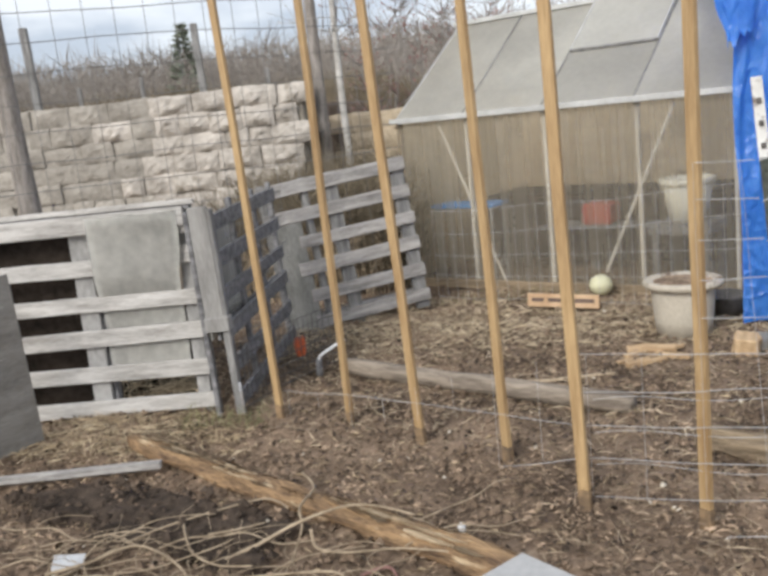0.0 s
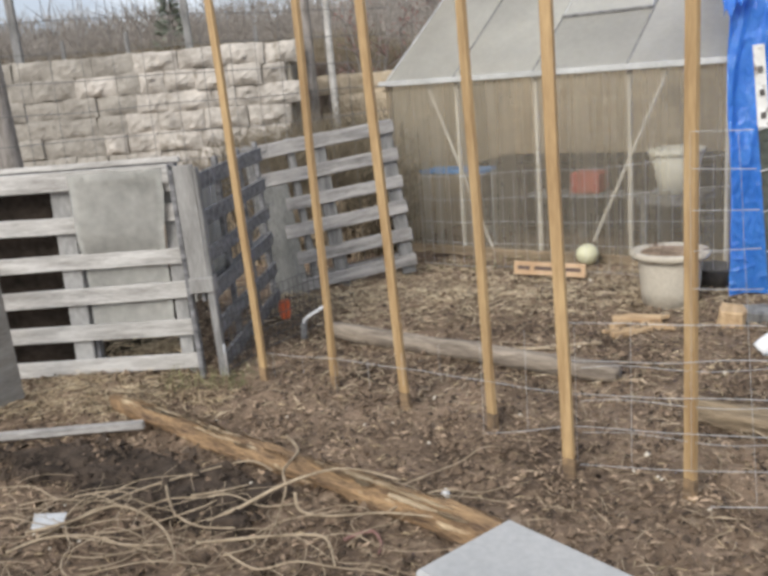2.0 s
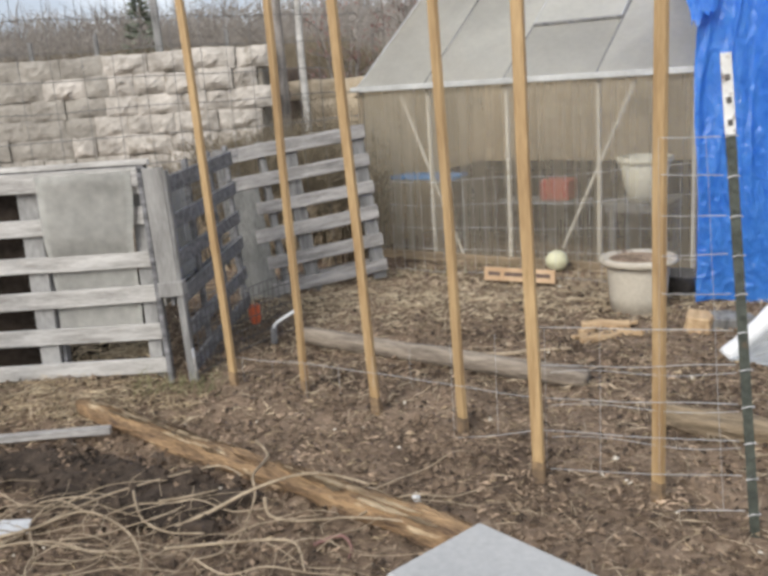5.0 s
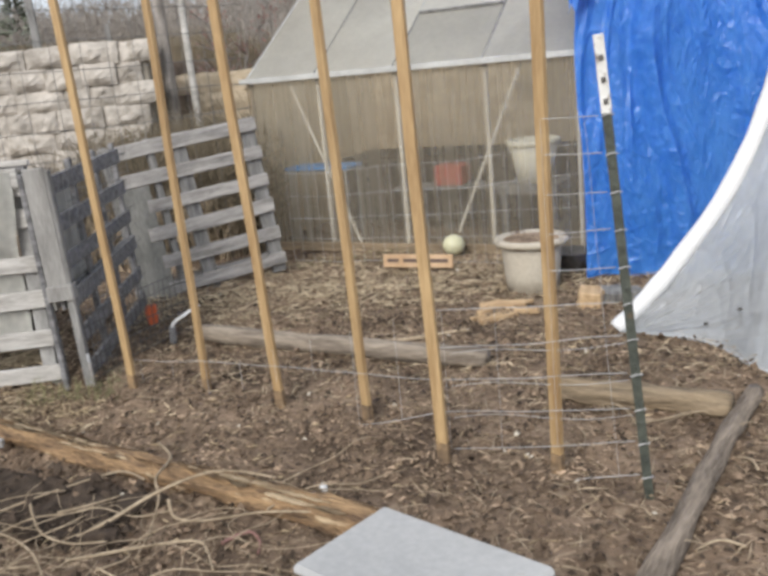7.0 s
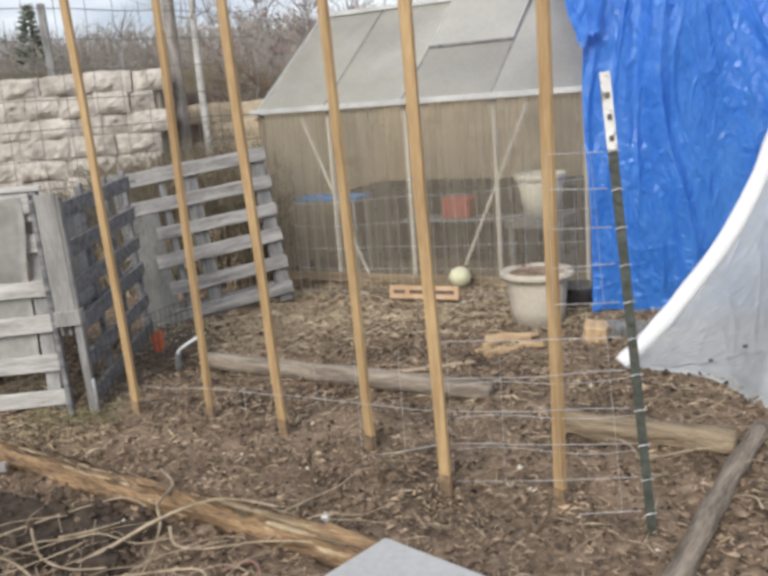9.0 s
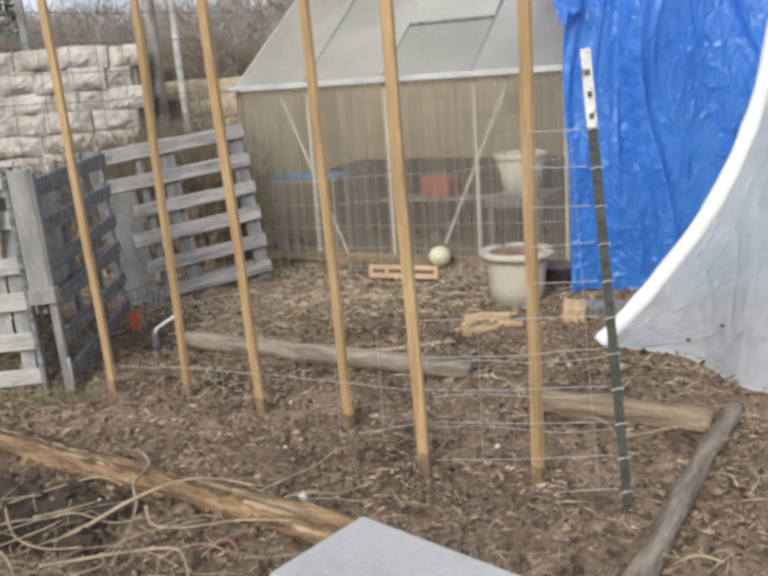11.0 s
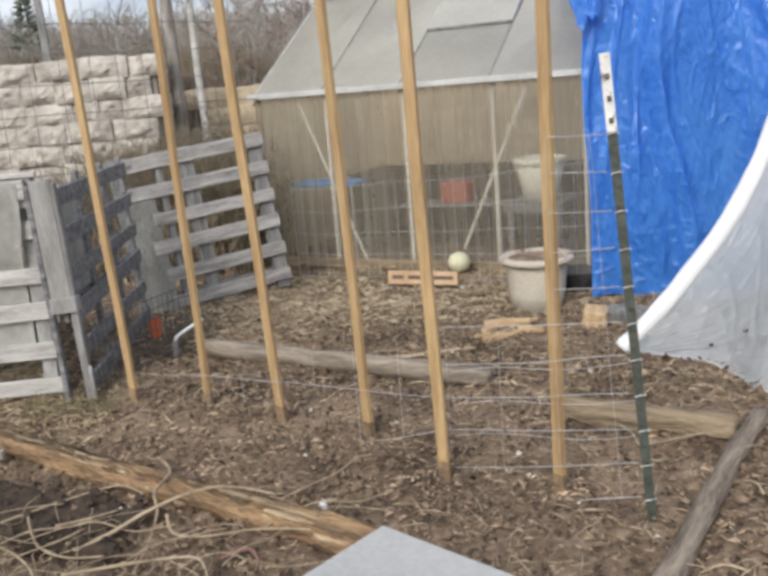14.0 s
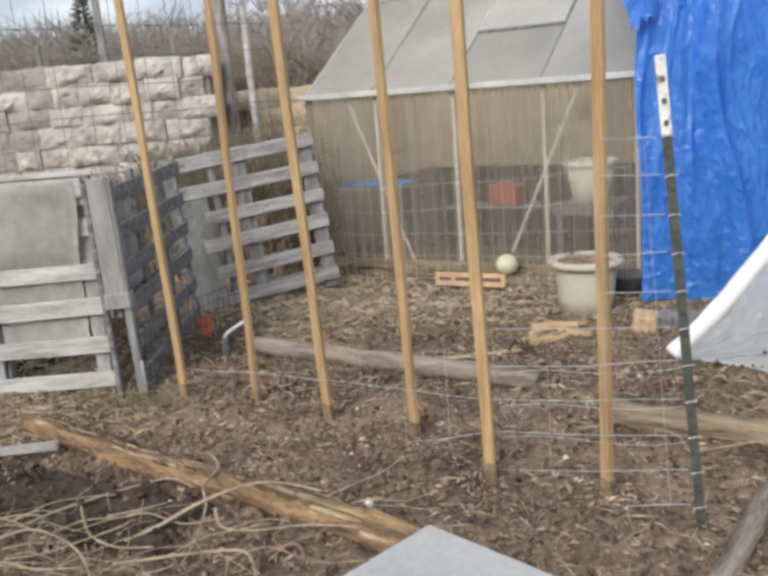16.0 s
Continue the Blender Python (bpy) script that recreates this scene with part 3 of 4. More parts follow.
part("batten", box((0.25, -0.022, 0.38), (0.33, 0.0, 0.5), 0.004), M_PALE_WOOD, ply, "small pale wooden block")


# ---- near fence: stakes, post, wire ----
STAKES = [((-1.13, 3.64), -0.07), ((-0.78, 3.50), -0.02), ((-0.44, 3.27), -0.075), ((-0.09, 3.03), -0.06), ((0.16, 2.64), -0.04), ((0.50, 2.48), -0.005)]


def stake(x, y, dx):
    """A sawn stake: clean shaft above, a soil-caked foot below."""
    t = thing("fence_stake", "thin yellow pine stake driven into the soil", "stake", pose(x, y, -0.08, 0, 0, -38 + 12 * math.sin(x * 9)), "fence stakes")
    for name, z0, z1, mat, label, cuts, grow in (("shaft", 0.15, 2.25, M_STAKE, "", 12, 0.0), ("muddy_foot", 0.0, 0.149, M_MUDDY, "soil-caked foot", 3, 0.0012)):
        bm = box((-0.019 - grow, -0.010 - grow, z0), (0.019 + grow, 0.010 + grow, z1), 0.002, 0.0, cuts)
        for v in bm.verts:
            v.co.x += dx * v.co.z / 1.6 + 0.006 * noise.noise(Vector((x * 9, v.co.z * 1.3, 0)))
            v.co.y += 0.006 * noise.noise(Vector((v.co.z * 1.3, x * 7, 4)))
        part(name, bm, mat, t, label)
    return t


for (sx, sy), sd in STAKES:
    stake(sx, sy, sd)

tp = thing("t_post", "green steel fence post with a chipped white tip", "fence post", pose(0.72, 2.27, 0) @ pose(0, 0, 0, -3.0, -4.1, 0))
bm = add_box(box((-0.0135, -0.002, -0.1), (0.0135, 0.002, 1.12), 0.001), (-0.002, 0.0, -0.1), (0.002, 0.032, 1.12), 0.001)
part("shaft", bm, M_TGREEN, tp)
bm = add_box(box((-0.014, -0.0025, 1.12), (0.014, 0.0025, 1.325), 0.001), (-0.0025, 0.0, 1.12), (0.0025, 0.0325, 1.325), 0.001)
part("painted_tip", bm, M_TWHITE, tp, "chipped white painted tip")
for k in range(22):
    part("stud", box((-0.006, -0.008, 0.06 + 0.057 * k), (0.006, -0.002, 0.075 + 0.057 * k), 0.0015), M_TGREEN if 0.06 + 0.057 * k < 1.1 else M_RUST_WIRE, tp)
for k in range(11):
    z = 0.075 + 0.104 * k
    part("wire_clip", tube([(-0.018, -0.01, z), (0, -0.014, z + 0.004), (0.016, -0.01, z), (0.014, 0.012, z)], 0.0016, 5), M_GALV, tp, "bright wire clip")


def mesh_panel(name, pts, z0, z1, dz, dx, rad, mat, label, sag=0.01, seed=0, thin=0.75, rise=0.0):
    """Welded wire along a line of ground points, each wire a part."""
    fence = thing(name, label, "wire fence", pose(pts[0][0], pts[0][1], 0))
    shift = Vector((pts[0][0], pts[0][1], 0))
    rng = random.Random(seed)
    pts = [Vector((p[0], p[1], 0)) for p in pts]
    lens = [0.0]
    for a, b in zip(pts, pts[1:]):
        lens.append(lens[-1] + (b - a).length)

    def at(s):
        for k in range(len(pts) - 1):
            if s <= lens[k + 1] + 1e-6:
                return pts[k].lerp(pts[k + 1], (s - lens[k]) / (lens[k + 1] - lens[k]))
        return pts[-1]
    total = lens[-1]

    def where(s, z):
        p = at(min(s, total))
        o = noise.noise(Vector((s * 2.2, z * 1.5, seed * 3.1)))
        return Vector((p.x + 0.012 * o, p.y - 0.018 * o, z * (1 + rise * (s / total) ** 2) + sag * noise.noise(Vector((s * 1.9, z * 4, seed + 9.0)))))
    z = z0
    while z <= z1 + 1e-6:
        n = max(4, int(total / 0.12))
        part("line_wire", tube([where(total * i / n, z) - shift for i in range(n + 1)], rad, 4, False), mat, fence)
        z += dz
    s = 0.0
    while s <= total:
        n = max(3, int((z1 - z0) / 0.18))
        part("cross_wire", tube([where(s, z0 + (z1 - z0) * i / n) - shift for i in range(n + 1)], rad * thin, 4, False), mat, fence)
        s += dx
    return fence


FENCE = [(0.70, 2.285), (0.49, 2.455), (-0.10, 2.93), (-0.62, 3.34), (-1.15, 3.70)]


def slack_wire():
    """Wire clipped to the steel post, falling along the stakes at rates fitted to the camera's view."""
    fence = thing("wire_fence", "slack galvanised wire clipped to the steel post and stakes", "wire fence", pose(0.70, 2.285, 0))
    pts = [Vector((x, y, 0)) for x, y in FENCE]
    runs = [0.0]
    for a, b in zip(pts, pts[1:]):
        runs.append(runs[-1] + (b - a).length)

    def at(d, z0):
        k = max(i for i in range(len(runs) - 1) if runs[i] <= d + 1e-9)
        p = pts[k].lerp(pts[k + 1], min(1.0, (d - runs[k]) / (runs[k + 1] - runs[k])))
        k0 = round((z0 - 0.075) / 0.104)
        fall = max(0.0, 0.215 - 0.285 * (z0 - 0.28)) * d if d < 0.7 else max(0.0, 0.15 - 0.2 * (z0 - 0.28)) + (0.08 if k0 == 3 else 0.32) * (d - 0.7)
        lean = max(0.0, 1 - d / 0.3)
        z = z0 - fall + 0.016 * noise.noise(Vector((d * 2.0, z0 * 5, 1)))
        return Vector((p.x - 0.072 * z0 * lean - 0.70, p.y + 0.05 * z0 * lean - 2.285 + 0.012 * noise.noise(Vector((d * 4, z0 * 7, 5))), z))
    for k in range(11):
        z0 = 0.075 + 0.104 * k
        reach = runs[1] if k > 5 else 0.72 if k > 3 else runs[-1]
        line, d = [], 0.0
        while d <= reach:
            p = at(d, z0)
            if p.z < 0.012:
                break
            line.append(p)
            d += 0.05
        if len(line) > 2:
            part("line_wire", tube(line, 0.0012, 4, False), M_GALV, fence)
            if 1 < k < 5:
                part("line_wire", tube([p + Vector((0.01, 0.02, -0.03 - 0.01 * math.sin(i * 0.5))) for i, p in enumerate(line[:14])], 0.001, 4, False), M_GALV, fence)
    for k in range(12):
        d = 0.06 + 0.2 * k
        line = [p for p in (at(min(d, runs[-1] - 0.01), 0.075 + 0.104 * i) for i in range(6 if d > runs[1] else 11)) if p.z > 0]
        if len(line) > 1:
            part("cross_wire", tube(line, 0.0006, 4, False), M_GALV, fence)


slack_wire()
mesh_panel("back_wire_fence", [(-0.57, 5.9), (0.3, 5.46), (0.95, 5.1), (1.22, 4.9)], 0.03, 0.64, 0.15, 0.078, 0.0013, M_GALV, "low galvanised wire fence before the greenhouse", 0.02, 2, rise=0.22)
mesh_panel("tall_wire_panel", [(-4.0, 4.0), (-2.6, 4.62), (-1.56, 5.16), (-0.74, 5.98)], 0.1, 2.6, 0.165, 0.168, 0.0027, M_MESH_WIRE, "tall dark square wire mesh standing behind the pallets", 0.015, 3)
mesh_panel("wire_netting", [(-1.325, 3.78), (-1.35, 4.4), (-1.375, 5.02)], 0.04, 0.98, 0.1, 0.075, 0.0015, M_MESH_WIRE, "dark wire netting hung over the blackened pallet", 0.01, 7)
mesh_panel("low_wire_guard", [(-1.34, 3.74), (-1.22, 4.1), (-1.09, 4.38), (-0.98, 4.5)], 0.03, 0.33, 0.05, 0.04, 0.0026, M_RUST_WIRE, "low dark wire guard beside the blackened pallet", 0.01, 4)
gp = thing("guard_post", "short stake with a pale tip beside the bin", "stake", pose(-1.34, 3.72, 0))
part("shaft", box((-0.012, -0.008, -0.05), (0.012, 0.008, 0.12), 0.002), M_GREY_WOOD, gp)
part("tip", box((-0.010, -0.008, 0.12), (0.010, 0.008, 0.165), 0.004), M_CARD, gp, "pale plastic tip")


# ---- logs, plank, tote ----
def log(name, a, b, r0, r1, mat, label, wob=0.25, n=26, sink=0.2, bow=0.008):
    a, b = Vector((*a, r0 * (1 - sink))), Vector((*b, r1 * (1 - sink)))
    side = (b - a).cross(Vector((0, 0, 1))).normalized()
    pts, rad = [], []
    for i in range(n + 1):
        u = i / n
        p = a.lerp(b, u) + side * bow * math.sin(u * math.pi * 1.7) + Vector((0, 0, 0.01 * noise.noise(a * 3 + Vector((u * 6, 0, 0)))))
        pts.append(p - a)
        rad.append((r0 + (r1 - r0) * u) * (1 + 0.10 * noise.noise(Vector((u * 9, r0 * 50, 0)))) * (0.86 if i in (0, n) else 1))
    q = (b - a).to_track_quat("X", "Z").to_matrix().to_4x4()
    bm = tube([q.inverted() @ p for p in pts], rad, 18, True, wob)
    return shape(name, bm, mat, label, "log", Matrix.Translation(a) @ q, smooth=True)


peeling = log("peeling_log", (-1.74, 3.37), (-0.05, 2.17), 0.038, 0.050, M_BARK_LOG, "orange-brown peeling log lying on the soil", 0.5, 60)
rng = random.Random(29)
for k in range(46):
    u, l, a = rng.uniform(0.05, 1.9), rng.uniform(0.06, 0.30), rng.uniform(-1.3, 0.9)
    r = 0.041 + 0.006 * u
    bm = bmesh.new()
    rows = []
    for i in range(7):
        v = i / 6
        wide = 0.16 * math.sin(math.pi * (0.12 + 0.8 * v)) * rng.uniform(0.7, 1.2)
        lift = 0.004 + 0.010 * rng.random() * (1 if i in (0, 6) else 0.4)
        rows.append([bm.verts.new((u + l * v, -math.sin(a + q * wide) * (r + lift), math.cos(a + q * wide) * (r + lift))) for q in (-1, 0, 1)])
    for p, q in zip(rows, rows[1:]):
        for i in (0, 1):
            bm.faces.new((p[i], p[i + 1], q[i + 1], q[i]))
    bmesh.ops.solidify(bm, geom=bm.faces[:], thickness=0.003)
    # Paler strips at the right end: pale flakes plus highlights put into colour.
    part("bark_strip", bm, M_PALE_STRIP if u > 1.35 and k % 3 else (M_BARK_LOG, M_TAN_LOG, M_MUDDY, M_PALE_STRIP)[k % 4], peeling)
log("grey_log", (-0.95, 4.29), (0.42, 3.48), 0.046, 0.046, M_GREY_LOG, "smooth grey-brown log lying across the yard", 0.12, sink=0.02)
log("split_log", (0.62, 3.10), (1.17, 2.77), 0.048, 0.05, M_TAN_LOG, "weathered split log end with long cracks", 0.5)
log("edge_log", (1.315, 2.91), (0.415, 1.60), 0.033, 0.037, M_EDGE_LOG, "grey barked log edging the bed", 0.2)
shape("plank", box((-0.7, -0.018, 0), (0.66, 0.018, 0.03), 0.004, 0.002, 10), M_GREY_WOOD, "narrow pale plank lying on the soil", "plank", heading((-2.14, 2.99), (-1.51, 3.09)) @ pose(0, 0, 0.02))

# white tote near the camera
TIP, LEFT, RIGHT = Vector((-0.040, 1.758, 0.35)), Vector((-0.229, 1.544, 0.35)), Vector((0.282, 1.456, 0.35))
tote = thing("storage_tote", "scuffed white plastic storage tote with a flat lid", "tote", pose(TIP.x, TIP.y, 0, 0, 0, math.degrees(math.atan2(RIGHT.y - TIP.y, RIGHT.x - TIP.x))))
wl_, ww_ = (RIGHT - TIP).length, (LEFT - TIP).length
part("body", box((0.012, -ww_ + 0.012, 0.0), (wl_ - 0.012, -0.012, 0.325), 0.012), M_TOTE, tote)
part("lid", box((0, -ww_, 0.325), (wl_, 0, 0.35), 0.010), M_TOTE, tote, "flat scuffed lid")

# ---- greenhouse ----
GA, GB = (-0.84, 6.55), (2.35, 4.79)
GDX = math.dist(GA, GB)
GH = thing("greenhouse", "aluminium framed polycarbonate greenhouse with a pitched roof", "greenhouse", heading(GA, GB))
EAVE, RIDGE, GDEP = 1.245, 1.97, 2.0
POSTS = [0.02, 0.60, 1.215, 1.855, 2.45, 3.05, GDX - 0.02]


def panel(name, quad, mat, parent, thick=0.006, label=""):
    bm = bmesh.new()
    bm.faces.new([bm.verts.new(q) for q in quad])
    bmesh.ops.solidify(bm, geom=bm.faces[:], thickness=thick)
    ob = part(name, bm, mat, parent, label)
    return ob


def bar(name, a, b, r, mat, parent, label="", n=4):
    return part(name, tube(between(a, b, n), r, 6), mat, parent, label)


def rail(name, lo, hi, mat, parent, label=""):
    return part(name, box(lo, hi, 0.003), mat, parent, label)


for k in range(len(POSTS) - 1):
    a, b = POSTS[k], POSTS[k + 1]
    panel("wall_panel", [(a, 0, 0.03), (b, 0, 0.03), (b, 0, EAVE), (a, 0, EAVE)], M_POLY, GH)
    panel("roof_panel", [(a, -0.03, EAVE + 0.02), (b, -0.03, EAVE + 0.02), (b, GDEP / 2, RIDGE), (a, GDEP / 2, RIDGE)], M_POLY_ROOF, GH)
    panel("back_roof_panel", [(b, GDEP, EAVE + 0.02), (a, GDEP, EAVE + 0.02), (a, GDEP / 2, RIDGE), (b, GDEP / 2, RIDGE)], M_POLY_ROOF, GH)
for x in POSTS:
    rail("post", (x - 0.012, 0.009, 0.02), (x + 0.012, 0.04, EAVE), M_PALE_ALU if x > 0.1 else M_TAN_LOG, GH)
    bar("rafter", (x, -0.02, EAVE + 0.024), (x, GDEP / 2, RIDGE + 0.006), 0.007, M_POST_WOOD if 0.1 < x < 3 else M_ALU, GH)
panel("back_wall", [(GDX, GDEP, 0.03), (0.0, GDEP, 0.03), (0.0, GDEP, EAVE), (GDX, GDEP, EAVE)], M_POLY_BACK, GH)
rail("eave_rail", (-0.03, -0.05, EAVE - 0.008), (GDX, 0.0, EAVE + 0.03), M_ALU, GH, "pale aluminium eave rail")
rail("base_rail", (0.0, -0.03, 0.0), (GDX, 0.03, 0.06), M_TAN_LOG, GH, "tan timber sill")
rail("ridge_cap", (-0.03, GDEP / 2 - 0.03, RIDGE - 0.005), (GDX, GDEP / 2 + 0.03, RIDGE + 0.03), M_ALU, GH)
for x in (0.0, GDX):
    bm = bmesh.new()
    bm.faces.new([bm.verts.new(q) for q in ((x, 0, 0.03), (x, GDEP, 0.03), (x, GDEP, EAVE), (x, GDEP / 2, RIDGE), (x, 0, EAVE))])
    bmesh.ops.solidify(bm, geom=bm.faces[:], thickness=0.006)
    part("end_wall", bm, M_POLY_BACK, GH)
bar("brace", (0.36, 0.022, 1.22), (0.84, 0.022, 0.03), 0.011, M_PALE_ALU, GH)
bar("brace", (2.09, 0.022, 1.21), (1.60, 0.022, 0.14), 0.011, M_PALE_ALU, GH)
VENT_Y = 0.47
vent = part("roof_vent", box((1.23, -0.006, 0), (1.84, 0.006, 0.60), 0.003), M_POLY_ROOF, GH, "roof vent flap",
            at=Matrix.Translation((0, VENT_Y, EAVE + 0.034 + VENT_Y * (RIDGE - EAVE) / (GDEP / 2))) @ pose(0, 0, 0, -54, 0, 0))
part("vent_frame", box((1.22, -0.012, -0.012), (1.85, 0.010, 0.004), 0.003), M_POST_WOOD, vent)
for x in (1.225, 1.845):
    part("vent_side", box((x - 0.006, -0.010, 0.004), (x + 0.006, 0.010, 0.60), 0.002), M_ALU, vent)

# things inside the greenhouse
# Slats and front board carry shade in their near-black colour, darkening the lower greenhouse.
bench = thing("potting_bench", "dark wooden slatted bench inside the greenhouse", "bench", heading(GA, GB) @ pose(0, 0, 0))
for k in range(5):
    part("bench_slat", box((0.30, 0.75 + 0.12 * k, 0.56), (3.3, 0.85 + 0.12 * k, 0.585), 0.003), M_SHADE_DARK, bench)
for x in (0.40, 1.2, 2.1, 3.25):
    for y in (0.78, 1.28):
        part("leg", box((x - 0.03, y - 0.03, 0), (x + 0.03, y + 0.03, 0.56), 0.004), M_DARK_WOOD_SHADE, bench)
part("front_board", box((0.30, 0.72, 0.08), (3.3, 0.745, 0.56), 0.004), M_SHADE_DARK, bench, "near-black board filling the dark band under the bench")
part("lower_shelf", box((0.9, 0.46, 0.36), (1.9, 0.72, 0.38), 0.004), M_DARK_WOOD_SHADE, bench)


def in_house(x, y, z):
    return heading(GA, GB) @ pose(x, y, z)


def bucket(at, h, r, mat, label):
    b = thing("bucket", label, "bucket", at)
    part("body", lathe([(r * 0.66, 0), (r * 0.78, h * 0.4), (r, h), (r * 0.95, h), (r * 0.63, 0.02)]), mat, b, smooth=True)
    part("rim", lathe([(r * 1.01, h * 0.86), (r * 1.05, h * 0.87), (r * 1.06, h * 0.99), (r * 0.97, h), (r * 0.97, h * 0.86)]), mat, b, smooth=True)
    part("handle", tube([(r * 1.05 * math.cos(a), -0.3 * r * math.sin(a) - 0.01, h * 0.9 - 0.5 * r * math.sin(a)) for a in np.linspace(0, math.pi, 12)], 0.003, 5), M_GALV, b, "thin wire handle")
    return b


st = thing("stool", "dark low stand under the bucket", "stand", in_house(2.07, 0.27, 0))
part("top", box((-0.2, -0.2, 0.38), (0.2, 0.2, 0.44), 0.004), M_DARK_WOOD_SHADE, st)
for x in (-0.16, 0.16):
    for y in (-0.16, 0.16):
        part("leg", box((x - 0.02, y - 0.02, 0), (x + 0.02, y + 0.02, 0.38), 0.004), M_DARK_WOOD_SHADE, st)
bucket(in_house(2.07, 0.27, 0.44), 0.285, 0.17, M_BUCKET, "cream plastic bucket seen through the greenhouse wall")
shape("red_crate", box((-0.11, -0.1, 0), (0.11, 0.1, 0.15), 0.012), M_RED, "dull red plastic box on the bench", "box", in_house(1.33, 0.60, 0.38), smooth=False)
tr = thing("seed_tray", "flat bright blue tray inside the greenhouse", "tray", in_house(0.43, 0.25, 0.57))
part("tray", box((-0.27, -0.12, 0), (0.27, 0.12, 0.03), 0.006), M_BLUE, tr)
for x in (-0.24, 0.24):
    for y in (-0.1, 0.1):
        part("leg", box((x - 0.006, y - 0.006, -0.57), (x + 0.006, y + 0.006, 0), 0.002), M_ALU, tr)

# ---- sign, globe, pots, firewood before the greenhouse ----
sg = thing("wooden_sign", "small orange-tan board sign lying by the greenhouse", "sign", heading((0.03, 5.42), (0.47, 5.22)) @ pose(0, 0, 0.03, -8))
part("board", box((0, 0, 0), (0.47, 0.018, 0.085), 0.004), M_SIGN, sg)
for x0, x1 in ((0.03, 0.11), (0.14, 0.27), (0.31, 0.44)):
    part("writing_bar", box((x0, -0.002, 0.034), (x1, 0.001, 0.058), 0.0), M_INK, sg, "illegible dark writing")
bm = bmesh.new()
bmesh.ops.create_uvsphere(bm, u_segments=24, v_segments=16, radius=0.075)
for v in bm.verts:
    v.co.z *= 0.94
gl = thing("float_ball", "pale yellow plastic ball resting by the greenhouse wall", "ball", pose(0.515, 5.65, 0.085))
part("ball", bm, M_BALL, gl, smooth=True)
part("seam", lathe([(0.0755, -0.004), (0.077, 0), (0.0755, 0.004)], 24), M_BALL, gl)

pot = thing("planter_pot", "large stone-coloured plastic pot with a wide rolled rim", "plant pot", pose(0.85, 4.66, 0))
part("body", lathe([(0.142, 0), (0.152, 0.10), (0.165, 0.25), (0.17, 0.28), (0.155, 0.28), (0.12, 0.06)], 32), M_POT, pot, smooth=True)
part("rim", lathe([(0.168, 0.262), (0.195, 0.268), (0.208, 0.285), (0.20, 0.305), (0.18, 0.308), (0.155, 0.295)], 32), M_POT_RIM, pot, smooth=True)
part("potting_soil", lathe([(0.01, 0.20), (0.16, 0.255), (0.168, 0.292), (0.10, 0.306), (0.01, 0.312)], 24), M_LITTER, pot, "dry crumbly soil")

rng = random.Random(11)


def chunk(x, y, l, w, rz, mat, label="broken piece of fresh split firewood", z=0.0):
    bm = box((-l / 2, -w / 2, 0), (l / 2, w / 2, w * 0.7), 0.006, 0.0, 6)
    for v in bm.verts:
        v.co += noise.noise_vector(v.co * 12 + Vector((x, y, 0)) * 5) * 0.012
        v.co.y *= 1 - 0.5 * abs(v.co.x) / l
    shape("firewood", bm, mat, label, "firewood", pose(x, y, ground_z(x, y) + z, rng.uniform(-10, 10), rng.uniform(-6, 6), rz), "firewood pieces")


for a in ((0.57, 4.14, 0.22, 0.045, 24), (0.62, 4.30, 0.24, 0.055, -8), (0.54, 4.26, 0.16, 0.045, 40), (0.71, 4.22, 0.17, 0.045, -25), (0.50, 4.19, 0.18, 0.03, 35), (0.70, 4.34, 0.18, 0.035, 12), (0.60, 4.21, 0.15, 0.03, 62)):
    chunk(*a, M_FRESH)
chunk(1.06, 4.24, 0.13, 0.13, 75, M_FRESH, "short square block of cut timber")
chunk(1.22, 4.3, 0.24, 0.10, 10, M_POST_WOOD, "grey weathered timber offcut")
shape("dark_tub", lathe([(0.11, 0), (0.13, 0.12), (0.135, 0.13), (0.12, 0.13), (0.1, 0.02)]), M_RUST_WIRE, "black plastic tub beside the tarp", "tub", pose(1.14, 4.98, 0), smooth=True)
log("dry_stick", (-0.02, 3.95), (0.42, 4.02), 0.012, 0.008, M_VINE, "pale dry stick on the soil", 0.2, 12)

# small bits by the bin
cone = thing("orange_flag", "scrap of bright orange plastic beside the pallet", "plastic scrap", pose(-1.27, 4.62, 0.03))
part("scrap", box((-0.03, -0.008, 0), (0.03, 0.010, 0.10), 0.006, 0.03, 5), M_ORANGE, cone)
pp = thing("white_pipe", "bent white plastic pipe with a dark coupling", "pipe", pose(-1.09, 4.30, 0))
part("pipe", tube([(0.0, 0, 0.075), (0.005, 0, 0.10), (0.03, 0, 0.12), (0.15, 0.02, 0.185)], 0.0085, 8), M_WHITE_TUBE, pp, smooth=True)
part("coupling", tube([(-0.005, 0, 0.0), (0.0, 0, 0.085)], 0.018, 10), M_DARK_WOOD_SHADE, pp, "dark rubber coupling")
shape("white_scrap", lathe([(0.008, 0), (0.014, 0.008), (0.012, 0.026), (0.004, 0.034)], 10), M_WHITE_TUBE, "small white plastic bit on the soil", "scrap", pose(-0.24, 2.49, 0.01), smooth=True)
shape("card_scrap", box((-0.05, -0.035, 0), (0.05, 0.035, 0.006), 0.002, 0.003, 3), M_CARD, "crumpled pale scrap on the soil", "scrap", pose(-1.49, 2.33, 0.03, 12, 8, 20))


